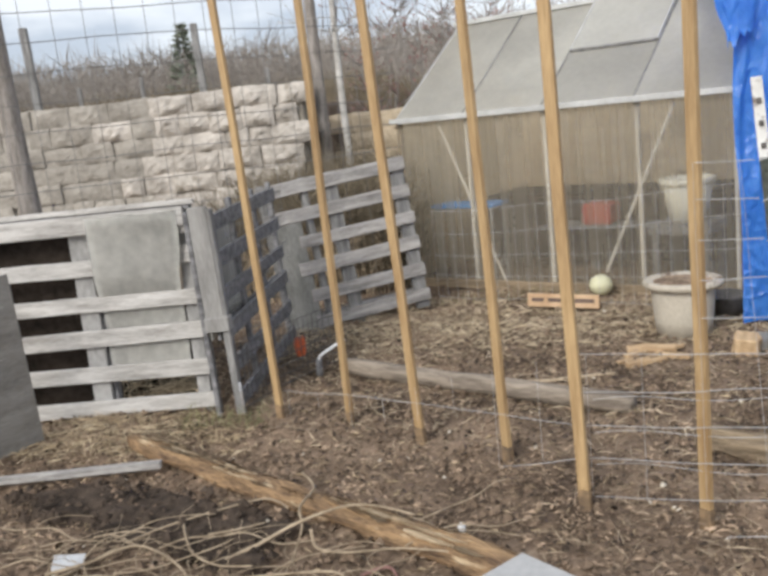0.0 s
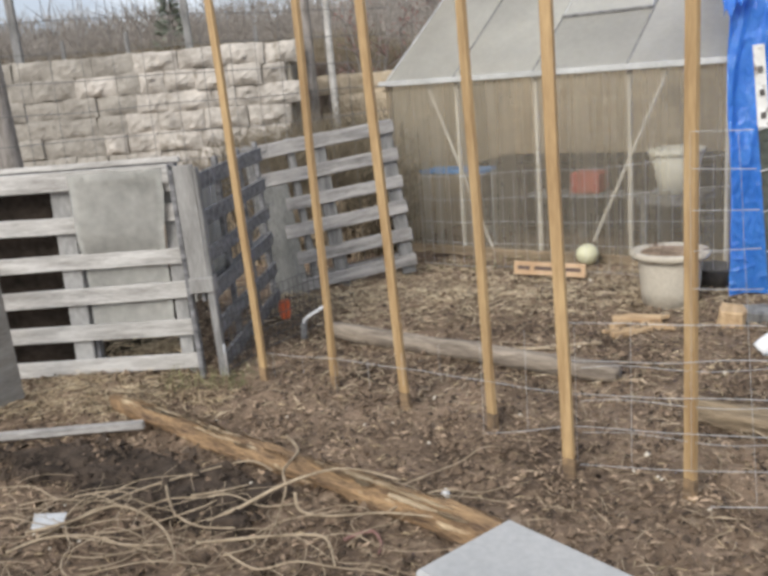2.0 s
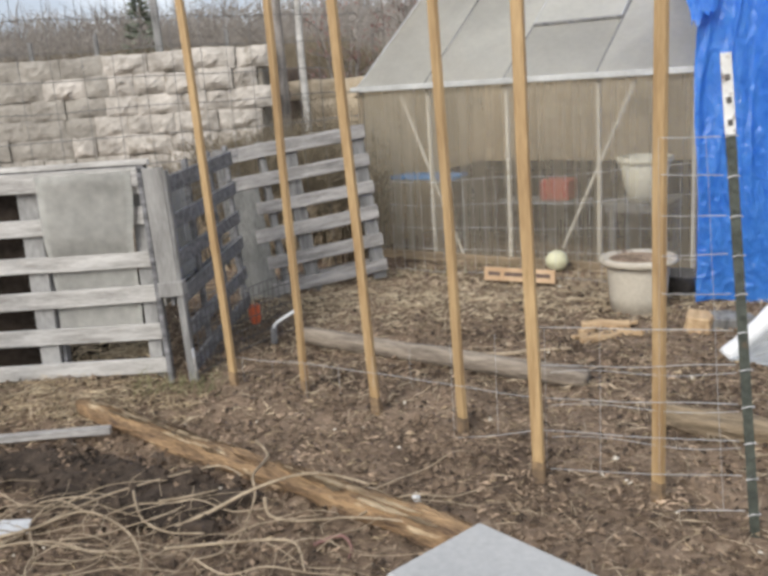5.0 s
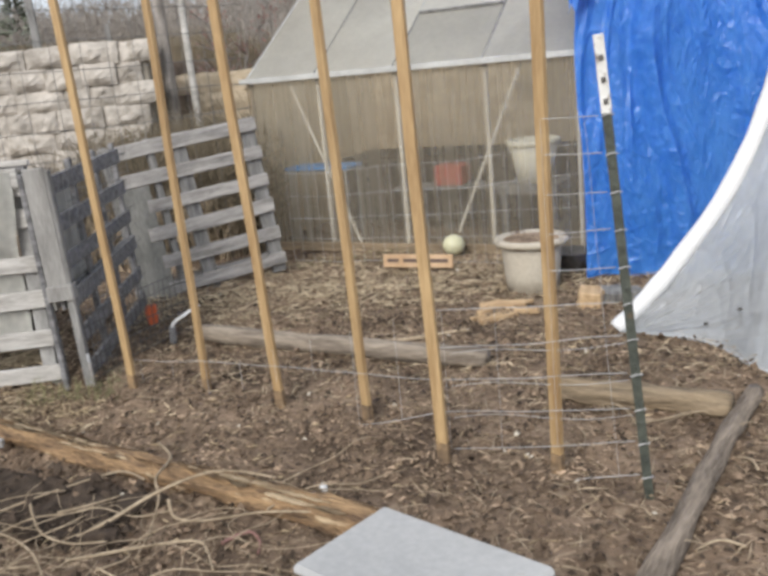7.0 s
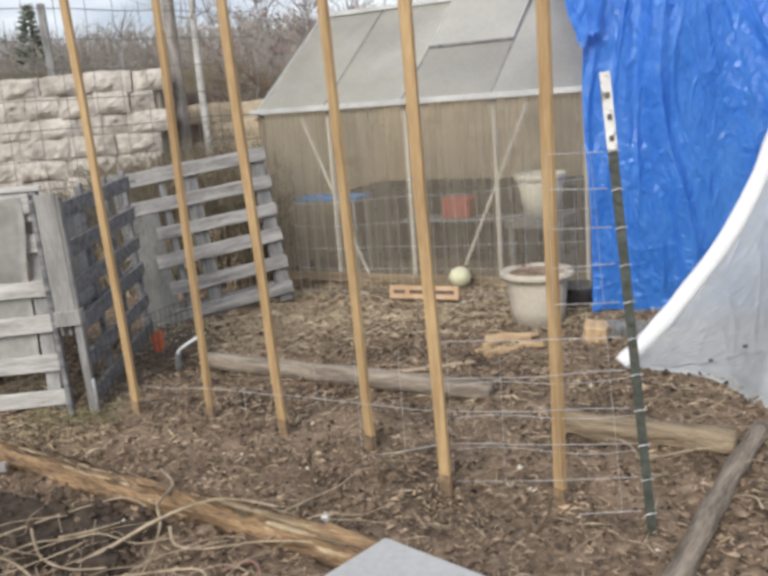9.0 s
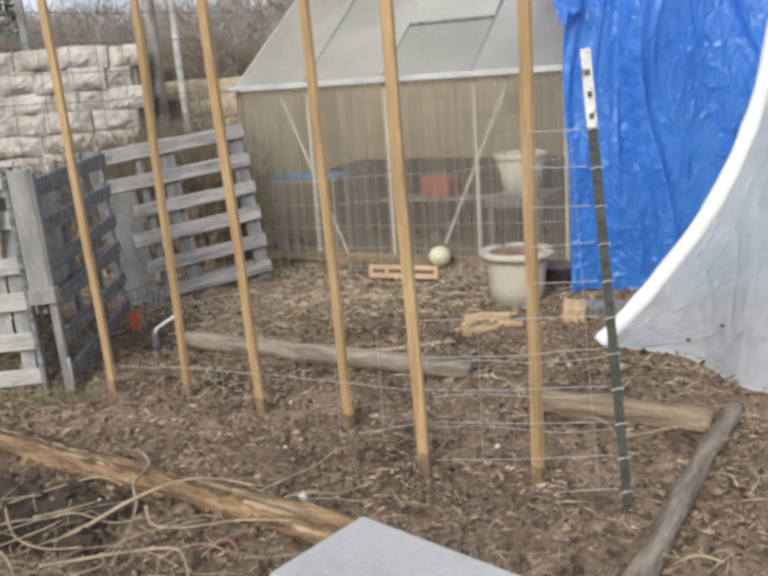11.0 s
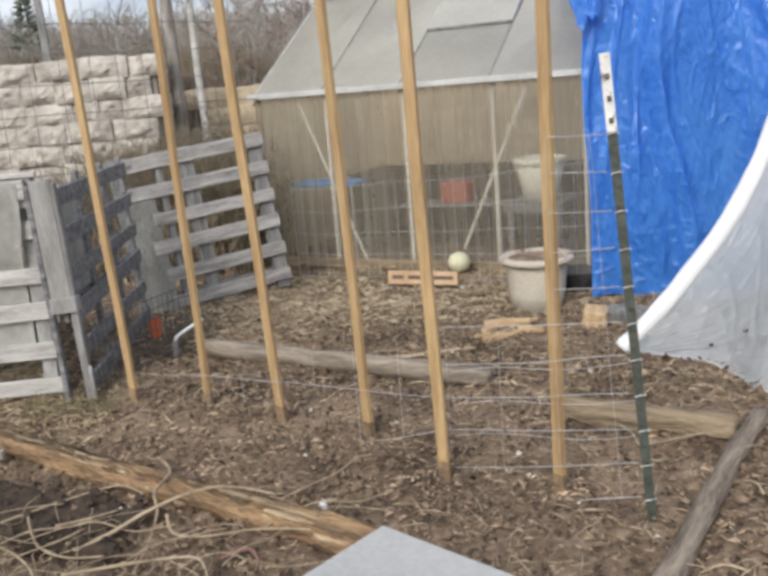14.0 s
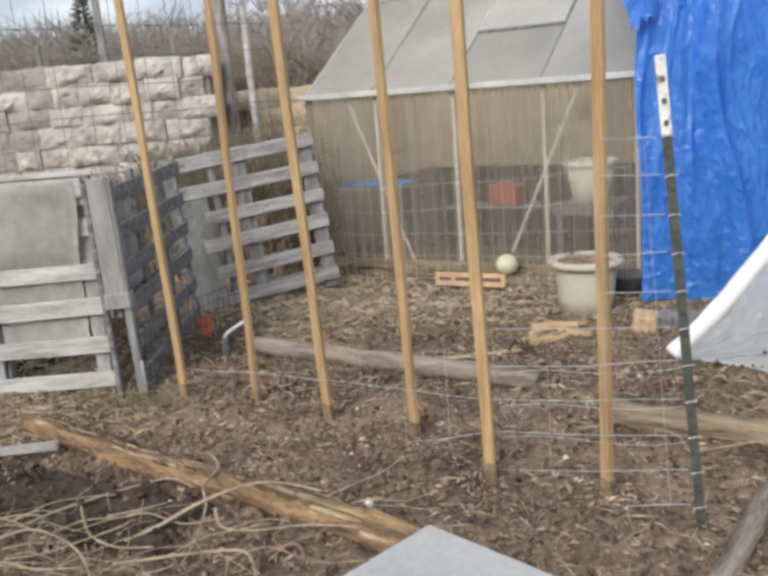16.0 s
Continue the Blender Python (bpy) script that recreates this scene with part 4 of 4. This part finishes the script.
# ---- dry vines and twigs in the foreground ----
def vine(pts, r, label="tangled dry vine stem on the soil", mat=None):
    pts = [Vector(p) for p in pts]
    out = []
    for i in range(len(pts) - 1):
        p0, p1, p2, p3 = pts[max(i - 1, 0)], pts[i], pts[i + 1], pts[min(i + 2, len(pts) - 1)]
        for k in range(6):
            u = k / 6
            out.append(0.5 * ((2 * p1) + (p2 - p0) * u + (2 * p0 - 5 * p1 + 4 * p2 - p3) * u * u + (3 * p1 - p0 - 3 * p2 + p3) * u ** 3))
    out.append(pts[-1])
    shape("dry_vine", tube(out, [r * (1 - 0.5 * i / len(out)) for i in range(len(out))], 6), mat or M_VINE, label, "vine", group="dry vines", smooth=True)


LOG_A, LOG_B = Vector((-1.74, 3.37, 0)), Vector((-0.05, 2.17, 0))


def over_log(x, y, lift):
    """Height for a stem at x, y: on the soil, or on the peeling log where it crosses."""
    d = LOG_B - LOG_A
    p = Vector((x, y, 0)) - LOG_A
    off = abs(p.cross(d.normalized()).z)
    top = 0.045 + math.sqrt(max(0.0, 0.065 ** 2 - off * off)) if off < 0.12 and 0 < p.dot(d) < d.length_squared else 0.0
    return max(ground_z(x, y) + lift, top)


STEMS = [
    (0.0055, [(-1.513, 2.228), (-1.406, 2.301), (-1.298, 2.383), (-1.183, 2.344), (-1.068, 2.237), (-0.984, 2.097), (-0.956, 2.021)]),
    (0.0050, [(-0.943, 2.162), (-0.79, 2.192), (-0.646, 2.201), (-0.559, 2.166), (-0.51, 2.034)]),
    (0.0045, [(-1.059, 2.444), (-0.97, 2.474), (-0.886, 2.526)]),
    (0.0045, [(-1.515, 2.123), (-1.43, 2.193), (-1.297, 2.21), (-1.165, 2.158), (-1.026, 2.147)]),
    (0.0045, [(-1.173, 2.524), (-1.125, 2.424), (-1.065, 2.33), (-0.961, 2.258), (-0.851, 2.246)]),
]
ARCHED = [
(0.0068, [(-0.984, 2.325, 0.02), (-0.871, 2.376, 0.05), (-0.756, 2.43, 0.09), (-0.617, 2.461, 0.125), (-0.503, 2.437, 0.14), (-0.37, 2.404, 0.12)]),
    (0.0055, [(-0.867, 2.959, 0.03), (-0.775, 2.761, 0.06), (-0.759, 2.503, 0.11), (-0.737, 2.426, 0.08), (-0.748, 2.317, 0.03), (-0.759, 2.188, 0.02)]),
    (0.0055, [(-0.693, 2.371, 0.1), (-0.674, 2.347, 0.05), (-0.583, 2.331, 0.04), (-0.432, 2.329, 0.05), (-0.296, 2.292, 0.06), (-0.136, 2.226, 0.07)]),
    (0.0055, [(-1.492, 2.249, 0.02), (-1.418, 2.356, 0.02), (-1.355, 2.436, 0.03), (-1.244, 2.537, 0.04), (-1.057, 2.646, 0.05), (-0.927, 2.682, 0.06), (-0.803, 2.523, 0.1)]),
]
for radius, stem in ARCHED:
    vine(stem, radius, "pale dry vine stem arching over the peeling log")
for radius, stem in STEMS:
    vine([(x, y, over_log(x, y, 0.05)) for x, y in stem], radius * 1.1, "pale dry vine stem trailing over soil and log")
vine([(x, y, 0.03) for x, y in ((-0.518, 2.211), (-0.446, 2.259), (-0.407, 2.195), (-0.407, 2.136))], 0.006, "short reddish bent stem", M_BUDS)
rng = random.Random(21)
for k in range(64):
    x, y = rng.uniform(-2.0, -0.35), rng.uniform(1.6, 2.55)
    a = rng.gauss(0.2, 0.7)
    pts, z = [], 0.015
    for i in range(6):
        pts.append((x, y, 0.03 + 0.04 * rng.random() + ground_z(x, y)))
        a += rng.gauss(0, 0.55)
        x, y = x + 0.11 * math.cos(a), y + 0.075 * math.sin(a)
    vine(pts, rng.uniform(0.0012, 0.0034))
for k in range(70):
    x, y = rng.uniform(-2.1, -0.3), rng.uniform(1.6, 2.5)
    a = rng.gauss(0.4, 1.0)
    pts = []
    for i in range(5):
        pts.append((x, y, 0.02 + 0.07 * rng.random() ** 2 + ground_z(x, y)))
        a += rng.gauss(0, 0.8)
        x, y = x + 0.06 * math.cos(a), y + 0.05 * math.sin(a)
    vine(pts, rng.uniform(0.0009, 0.0018), "thin curled dry tendril on the soil")
for k in range(26):
    x, y = rng.uniform(0.75, 1.9), rng.uniform(1.7, 3.0)
    a = rng.uniform(0, 3.1)
    l = rng.uniform(0.1, 0.3)
    vine([(x, y, 0.02), (x + l * 0.5 * math.cos(a), y + l * 0.5 * math.sin(a), 0.03), (x + l * math.cos(a + 0.3), y + l * math.sin(a + 0.3), 0.015)], rng.uniform(0.003, 0.006), "dry twig on the soil")


# ---- blue tarp shelter ----
def sheet(nu, nv, fn, thick=0.004):
    bm = bmesh.new()
    g = [[bm.verts.new(fn(i / nu, j / nv)) for i in range(nu + 1)] for j in range(nv + 1)]
    for j in range(nv):
        for i in range(nu):
            bm.faces.new((g[j][i], g[j][i + 1], g[j + 1][i + 1], g[j + 1][i]))
    bmesh.ops.solidify(bm, geom=bm.faces[:], thickness=thick)
    return bm


def ridge(v):
    """One on the zero line of a noise, falling off sharply: a crease."""
    return max(0.0, 1 - 3.4 * abs(v)) ** 2


def folds(x, z, k=1.0):
    """Long hanging folds, creases that fan down from the upper corner, and small crumples."""
    warp = 0.22 * noise.noise(Vector((x * 1.5, z * 0.9, 4.0)))
    f = 0.040 * math.sin((x + warp) * 11) * (0.5 + 0.5 * noise.noise(Vector((x * 2, z * 0.6, 2)))) + 0.04 * noise.noise(Vector((x * 3.0, z * 1.2, 5.0)))
    fold = x - 0.24 - 0.10 * (2.1 - z) + warp * 0.3
    f += 0.035 * math.exp(-(fold / 0.05) ** 2) - 0.03 * math.exp(-((fold - 0.10) / 0.05) ** 2)
    fan = math.atan2(x - 0.35 + warp * 0.3, 2.9 - z)
    f -= 0.020 * ridge(noise.noise(Vector((fan * 11, z * 0.8, 3.0)))) * soft_step(0.1, 0.9, z)
    patch = soft_step(-0.15, 0.35, noise.noise(Vector((x * 3.1, z * 2.1, 23.0))))
    f -= 0.009 * ridge(noise.noise(Vector((fan * 24, z * 2.2, 7.0)))) * patch
    f -= 0.006 * ridge(noise.noise(Vector((x * 10 + z * 2, z * 5 - x * 3, 11.0)))) * (1 - 0.6 * patch)
    f -= 0.006 * ridge(noise.noise(Vector((x * 20 - z * 4, z * 15 + x * 6, 15.0)))) * patch
    f -= 0.011 * ridge(noise.noise(Vector((x * 4, z * 15 + x * 3, 19.0)))) * soft_step(0.5, 0.1, z)
    return k * f + 0.004 * noise.noise(Vector((x * 12, z * 7, 1.0)))


tarp = thing("blue_tarp", "wrinkled bright blue tarpaulin draped over a shelter", "tarp", pose(1.17, 4.74, 0))
part("front_curtain", sheet(300, 280, lambda u, v: (1.9 * u + 0.015 * math.sin(v * 9) - 0.02 * v, -0.25 * u + folds(1.9 * u, 2.1 * v) + 0.10 * v * u, 0.015 + 0.02 * noise.noise(Vector((u * 9, 0, 0))) + 2.12 * v)), M_TARP, tarp, smooth=True)
part("side_curtain", sheet(40, 50, lambda u, v: (0.01 - 0.02 * v + 0.5 * u, 1.3 * u + folds(0, 2.1 * v), 0.015 + 2.12 * v)), M_TARP, tarp, smooth=True)
part("roof_sheet", sheet(40, 30, lambda u, v: (-0.1 + 2.0 * u, -0.12 - 0.1 * u + 1.5 * v, 2.15 + 0.05 * noise.noise(Vector((u * 5, v * 5, 0))))), M_TARP, tarp, smooth=True)
part("overhang", sheet(60, 34, lambda u, v: (-0.11 + 0.045 * soft_step(0.3, 0.0, v) * (1 - u) + 0.17 * u + 0.012 * math.sin(v * 11), -0.05 - 0.03 * (1 - u) + folds(0.3 * u + 7, v * 1.0, 0.8), 1.46 + 0.10 * u + 0.06 * noise.noise(Vector((u * 5, 1, 0))) + 0.70 * v)), M_TARP, tarp, "ragged blue flap hanging from the top", smooth=True)

# ---- plastic tunnel ----
TUBE = [(1.07, 3.80, 0.015), (1.21, 3.80, 0.15), (1.37, 3.80, 0.33), (1.56, 3.80, 0.58), (1.71, 3.80, 0.87), (1.80, 3.80, 1.15), (1.86, 3.8, 1.5)]
HEM = [(1.08, 3.77, 0.012), (1.22, 3.66, 0.012), (1.36, 3.53, 0.012), (1.41, 3.36, 0.012), (1.44, 3.14, 0.012), (1.62, 2.96, 0.012), (1.95, 2.8, 0.012)]


def along(pts, u):
    k = min(int(u * (len(pts) - 1)), len(pts) - 2)
    w = u * (len(pts) - 1) - k
    p0, p1, p2, p3 = (Vector(pts[max(0, min(len(pts) - 1, k + i))]) for i in (-1, 0, 1, 2))
    return 0.5 * ((2 * p1) + (p2 - p0) * w + (2 * p0 - 5 * p1 + 4 * p2 - p3) * w * w + (3 * p1 - p0 - 3 * p2 + p3) * w ** 3)


def film_at(u, v):
    """Slack film between the edge tube and its hem, with pulled creases running down from the tube."""
    p = along(TUBE, u).lerp(along(HEM, u), v)
    p.x += 0.10 * math.sin(v * math.pi) * u
    q = Vector((p.x, p.y, p.z))
    o = 0.05 * noise.noise(q * 2.4) + 0.022 * math.exp(-((v - 0.80 - 0.03 * math.sin(u * 9)) / 0.035) ** 2)
    for m, (a, b, high) in enumerate(((9, 2.0, 0.013), (4, 12, 0.010), (20, 5, 0.004))):
        c = abs(noise.noise(Vector((u * a, v * b + u * 3, m * 5.0))))
        o -= high * (1 - min(1.0, c * 3.2)) ** 1.5
    return p + Vector((-0.5, -0.8, 0.0)) * o * min(1, 6 * v) * (1 if v < 0.98 else 0.4)


tun = thing("plastic_tunnel", "clear plastic sheeting tunnel with a white tube edge", "poly tunnel")
part("white_edge", tube([along(TUBE, i / 40) for i in range(41)], [0.040 + 0.006 * noise.noise(Vector((i * 0.4, 0, 0))) for i in range(41)], 10, True, 0.1), M_WHITE_TUBE, tun, "white plastic edge tube", smooth=True)
part("film", sheet(150, 110, film_at, 0.002), M_FILM, tun, "cloudy wrinkled clear film", smooth=True)
part("film_tail", sheet(30, 30, lambda u, v: along(TUBE, 0.15 + 0.85 * u) + Vector((1.2 * v, 0.5 * v, 0.25 * math.sin(v * 2) * u + 0.03 * noise.noise(Vector((u * 5, v * 6, 0))))), 0.002), M_FILM, tun, smooth=True)
part("hem", tube([along(HEM, i / 40) + Vector((0, 0, 0.006)) for i in range(41)], 0.008, 6, True, 0.3), M_FILM, tun, smooth=True)
for u, v in ((0.36, 0.80), (0.52, 0.74)):
    p = film_at(u, v) + Vector((-0.012, -0.02, 0.004))
    part("tear_patch", box(tuple(p - Vector((0.010, 0.004, 0.007))), tuple(p + Vector((0.010, 0.004, 0.007))), 0.003, 0.004, 3), M_RUST_WIRE, tun, "small dark patch on the film")

# ---- trees and brush ----
def tree(x, y, r, h, mat, label, lean=0.0, seed=1, twigs=34, low=0.4):
    rng = random.Random(seed)
    z0 = ground_z(x, y)
    t = thing("tree", label, "tree", pose(x, y, z0))
    pts = [(lean * u * h + 0.05 * r * 10 * noise.noise(Vector((u * 4, seed, 0))), 0.03 * math.sin(u * 5 + seed), h * u - 0.05) for u in np.linspace(0, 1, 16)]
    part("trunk", tube(pts, [r * (1 - 0.75 * u) + (0.3 * r if u == 0 else 0) for u in np.linspace(0, 1, 16)], 12, True, 0.12), mat, t, smooth=True)
    bm, bm2 = bmesh.new(), bmesh.new()
    for k in range(twigs):
        u = rng.uniform(low, 0.98)
        p = Vector(pts[int(u * 15)])
        a, up = rng.uniform(0, 6.28), rng.uniform(0.2, 1.0)
        d = Vector((math.cos(a), math.sin(a), up)).normalized()
        l = rng.uniform(0.5, 1.3) * (1.2 - u) * h * 0.25
        q = [p + d * l * s + Vector((0, 0, -0.1 * l * s * s)) + noise.noise_vector(p + d * s * 3) * 0.06 for s in (0, 0.3, 0.65, 1)]
        add_tube(bm, q, [r * 0.28 * (1 - u * 0.5), r * 0.18, r * 0.1, 0.003], 5, False)
        for j in range(7):
            e0 = q[rng.randrange(1, 4)]
            d2 = (d + Vector((rng.gauss(0, 0.8), rng.gauss(0, 0.8), rng.gauss(0.2, 0.5)))).normalized()
            e1 = e0 + d2 * l * rng.uniform(0.2, 0.5)
            add_tube(bm, [e0, (e0 + e1) / 2 + noise.noise_vector(e0 * 4) * 0.03, e1], [0.005, 0.004, 0.002], 3, False)
    part("crown", bm, mat, t, "bare branches and twigs")
    return t


tree(-1.87, 8.72, 0.075, 6.5, M_BARK, "grey-barked bare tree behind the pallets", 0.012, 3, 30, 0.42)
tree(-1.64, 8.78, 0.045, 5.5, M_BIRCH, "slender pale-barked bare tree", -0.004, 5, 26, 0.42)
tree(-3.05, 5.1, 0.085, 4.0, M_BARK, "dark leaning bare trunk beside the bin", 0.0, 8, 14, 0.7)


def budding_tree(x, y, h, seed, label):
    """A many-stemmed young tree, bare but for small red buds along its twigs."""
    rng = random.Random(seed)
    t = thing("budding_tree", label, "tree", pose(x, y, ground_z(x, y)))
    wood, buds = bmesh.new(), bmesh.new()
    for k in range(7):
        a = rng.uniform(0, 6.28)
        lean = Vector((0.16 * math.cos(a), 0.16 * math.sin(a), 1)) * h * rng.uniform(0.75, 1.0)
        stem = [lean * u + noise.noise_vector(Vector((u * 3, k, seed))) * 0.07 * u for u in np.linspace(0, 1, 8)]
        stem[0].z -= 0.05
        add_tube(wood, stem, [0.018 * (1 - 0.8 * u) for u in np.linspace(0, 1, 8)], 5, False)
        for j in range(15):
            p = stem[rng.randrange(2, 8)]
            d = Vector((rng.gauss(0, 0.8), rng.gauss(0, 0.8), rng.uniform(0.2, 1.0))).normalized()
            l = rng.uniform(0.2, 0.6)
            twig = [p, p + d * l * 0.5 + noise.noise_vector(p * 5) * 0.04, p + d * l]
            add_tube(wood, twig, [0.006, 0.005, 0.003], 3, False)
            for m in range(4):
                c = twig[0].lerp(twig[2], rng.uniform(0.25, 1.0)) + Vector((rng.gauss(0, 0.02), rng.gauss(0, 0.02), rng.gauss(0, 0.02)))
                s = rng.uniform(0.009, 0.018)
                vs = [buds.verts.new(c + Vector(o) * s) for o in ((1, 0, -0.4), (-0.5, 0.87, -0.4), (-0.5, -0.87, -0.4), (0, 0, 1.2))]
                for f in ((0, 1, 3), (1, 2, 3), (2, 0, 3), (2, 1, 0)):
                    buds.faces.new([vs[q] for q in f])
    part("crown", wood, M_BARK, t, "thin bare stems and twigs")
    part("bud_spray", buds, M_BUDS, t, "small reddish buds", kind="stuff")
    return t


budding_tree(-0.95, 10.3, 2.5, 31, "bare young tree with scattered red buds behind the greenhouse")
budding_tree(-0.35, 10.7, 2.4, 37, "bare young tree with scattered red buds on the bank")
budding_tree(-1.45, 10.4, 2.7, 41, "bare young tree with scattered red buds behind the trunks")


def brush(name, area, count, height, mat, label, seed, z_fn=ground_z, thick=0.012, fan=0.5, sub=4):
    """Upright bare stems with side twigs, one joined mesh."""
    rng = random.Random(seed)
    co, fa = [], []

    def stick(a, b, r):
        d = (b - a).normalized()
        s = d.cross(Vector((0, 1, 0.01))).normalized() * r
        t = d.cross(s).normalized() * r
        k = len(co)
        co.extend([a + s, a - s * 0.5 + t * 0.87, a - s * 0.5 - t * 0.87, b])
        fa.extend([(k, k + 1, k + 3), (k + 1, k + 2, k + 3), (k + 2, k, k + 3)])
    for k in range(count):
        x, y = rng.uniform(area[0], area[1]), rng.uniform(area[2], area[3])
        h = height * rng.uniform(0.6, 1.0) ** 0.6 * (0.85 + 0.3 * noise.noise(Vector((x * 0.4, y * 0.4, seed))))
        a = Vector((x, y, z_fn(x, y) - 0.05))
        d = Vector((rng.gauss(0, fan * 0.4), rng.gauss(0, fan * 0.4), 1)).normalized()
        b = a + d * h
        stick(a, b, thick * rng.uniform(0.6, 1.3))
        for j in range(sub):
            p = a.lerp(b, rng.uniform(0.2, 0.95))
            e = p + (d + Vector((rng.gauss(0, fan * 1.6), rng.gauss(0, fan), rng.gauss(0, 0.4)))).normalized() * h * rng.uniform(0.15, 0.4)
            stick(p, e, thick * 0.55)
    me = bpy.data.meshes.new(name)
    me.from_pydata(co, [], fa)
    me.materials.append(mat)
    return tagged(new(name, me), label, "brush", kind="stuff")


brush("hedgerow", (-10, 7, 12.2, 17.5), 9000, 0.72, M_BRUSH, "tangled bare brown hedgerow on the bank", 1, thick=0.006, sub=8, fan=0.9)
brush("near_brush", (-1.75, 2.5, 9.5, 11.5), 1500, 1.2, M_BRUSH, "brown bare brush behind the greenhouse", 2, thick=0.008)
brush("far_woods", (-110, 90, 75, 120), 9000, 8.6, M_FAR, "distant bare grey-brown woods on the skyline", 5, thick=0.11, fan=0.5, sub=7)
brush("mid_woods", (-40, 25, 28, 45), 5000, 3.0, M_FAR, "bare scrub in the middle distance", 6, thick=0.028, sub=7, fan=0.7)


def fence_post(x, y, z, h, w, label="old grey timber post above the wall"):
    shape("fence_post", box((-w / 2, -w / 2, -0.1), (w / 2, w / 2, h), 0.008, 0.004, 5), M_POST_WOOD, label, "fence post", pose(x, y, z, 0, -1, 15), "posts on the bank")


fence_post(-5.17, 9.2, ground_z(-5.17, 9.2), 1.1, 0.085)
fence_post(-3.23, 9.2, ground_z(-3.23, 9.2), 0.93, 0.075)
for x, h in ((-4.75, 0.42), (-4.0, 0.45), (-2.55, 0.4)):
    fence_post(x, 9.4, ground_z(x, 9.4), h, 0.045, "thin grey post above the wall")


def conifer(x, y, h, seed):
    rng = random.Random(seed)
    t = thing("conifer", "small young conifer on the bank, its green paled for haze", "tree", pose(x, y, ground_z(x, y)))
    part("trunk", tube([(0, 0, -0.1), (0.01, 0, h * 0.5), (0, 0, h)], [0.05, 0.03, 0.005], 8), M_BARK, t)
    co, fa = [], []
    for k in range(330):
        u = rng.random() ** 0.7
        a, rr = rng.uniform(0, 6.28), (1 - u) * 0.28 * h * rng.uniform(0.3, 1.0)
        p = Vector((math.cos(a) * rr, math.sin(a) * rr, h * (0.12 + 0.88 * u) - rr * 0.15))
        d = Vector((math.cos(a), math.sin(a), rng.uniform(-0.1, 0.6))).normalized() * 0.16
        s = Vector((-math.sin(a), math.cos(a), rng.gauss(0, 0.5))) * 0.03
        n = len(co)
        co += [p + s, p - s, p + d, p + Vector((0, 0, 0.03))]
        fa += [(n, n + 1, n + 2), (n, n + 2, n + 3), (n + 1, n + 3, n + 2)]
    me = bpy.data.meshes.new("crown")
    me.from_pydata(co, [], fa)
    me.materials.append(M_HAZE_NEEDLE)
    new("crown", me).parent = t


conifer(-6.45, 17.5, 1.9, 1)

# weeds at the foot of the bin
brush("tall_weeds", (-2.4, -0.8, 6.3, 8.2), 1500, 1.15, M_BRUSH, "brown dead weed stalks below the trees", 14, thick=0.006, sub=7, fan=0.6)
brush("dry_weeds", (-2.3, -0.95, 6.2, 8.1), 700, 0.75, M_VINE, "dry brown weeds behind the pallets", 12, thick=0.006, sub=6, fan=0.6)
brush("weeds", (-1.62, -1.2, 3.55, 3.75), 130, 0.14, M_GRASS, "dry and pale green weeds at the foot of the pallet", 9, thick=0.003, sub=2)
brush("back_weeds", (-0.75, 0.4, 5.7, 6.0), 160, 0.13, M_GRASS, "pale weeds along the greenhouse base", 10, thick=0.003, sub=2)
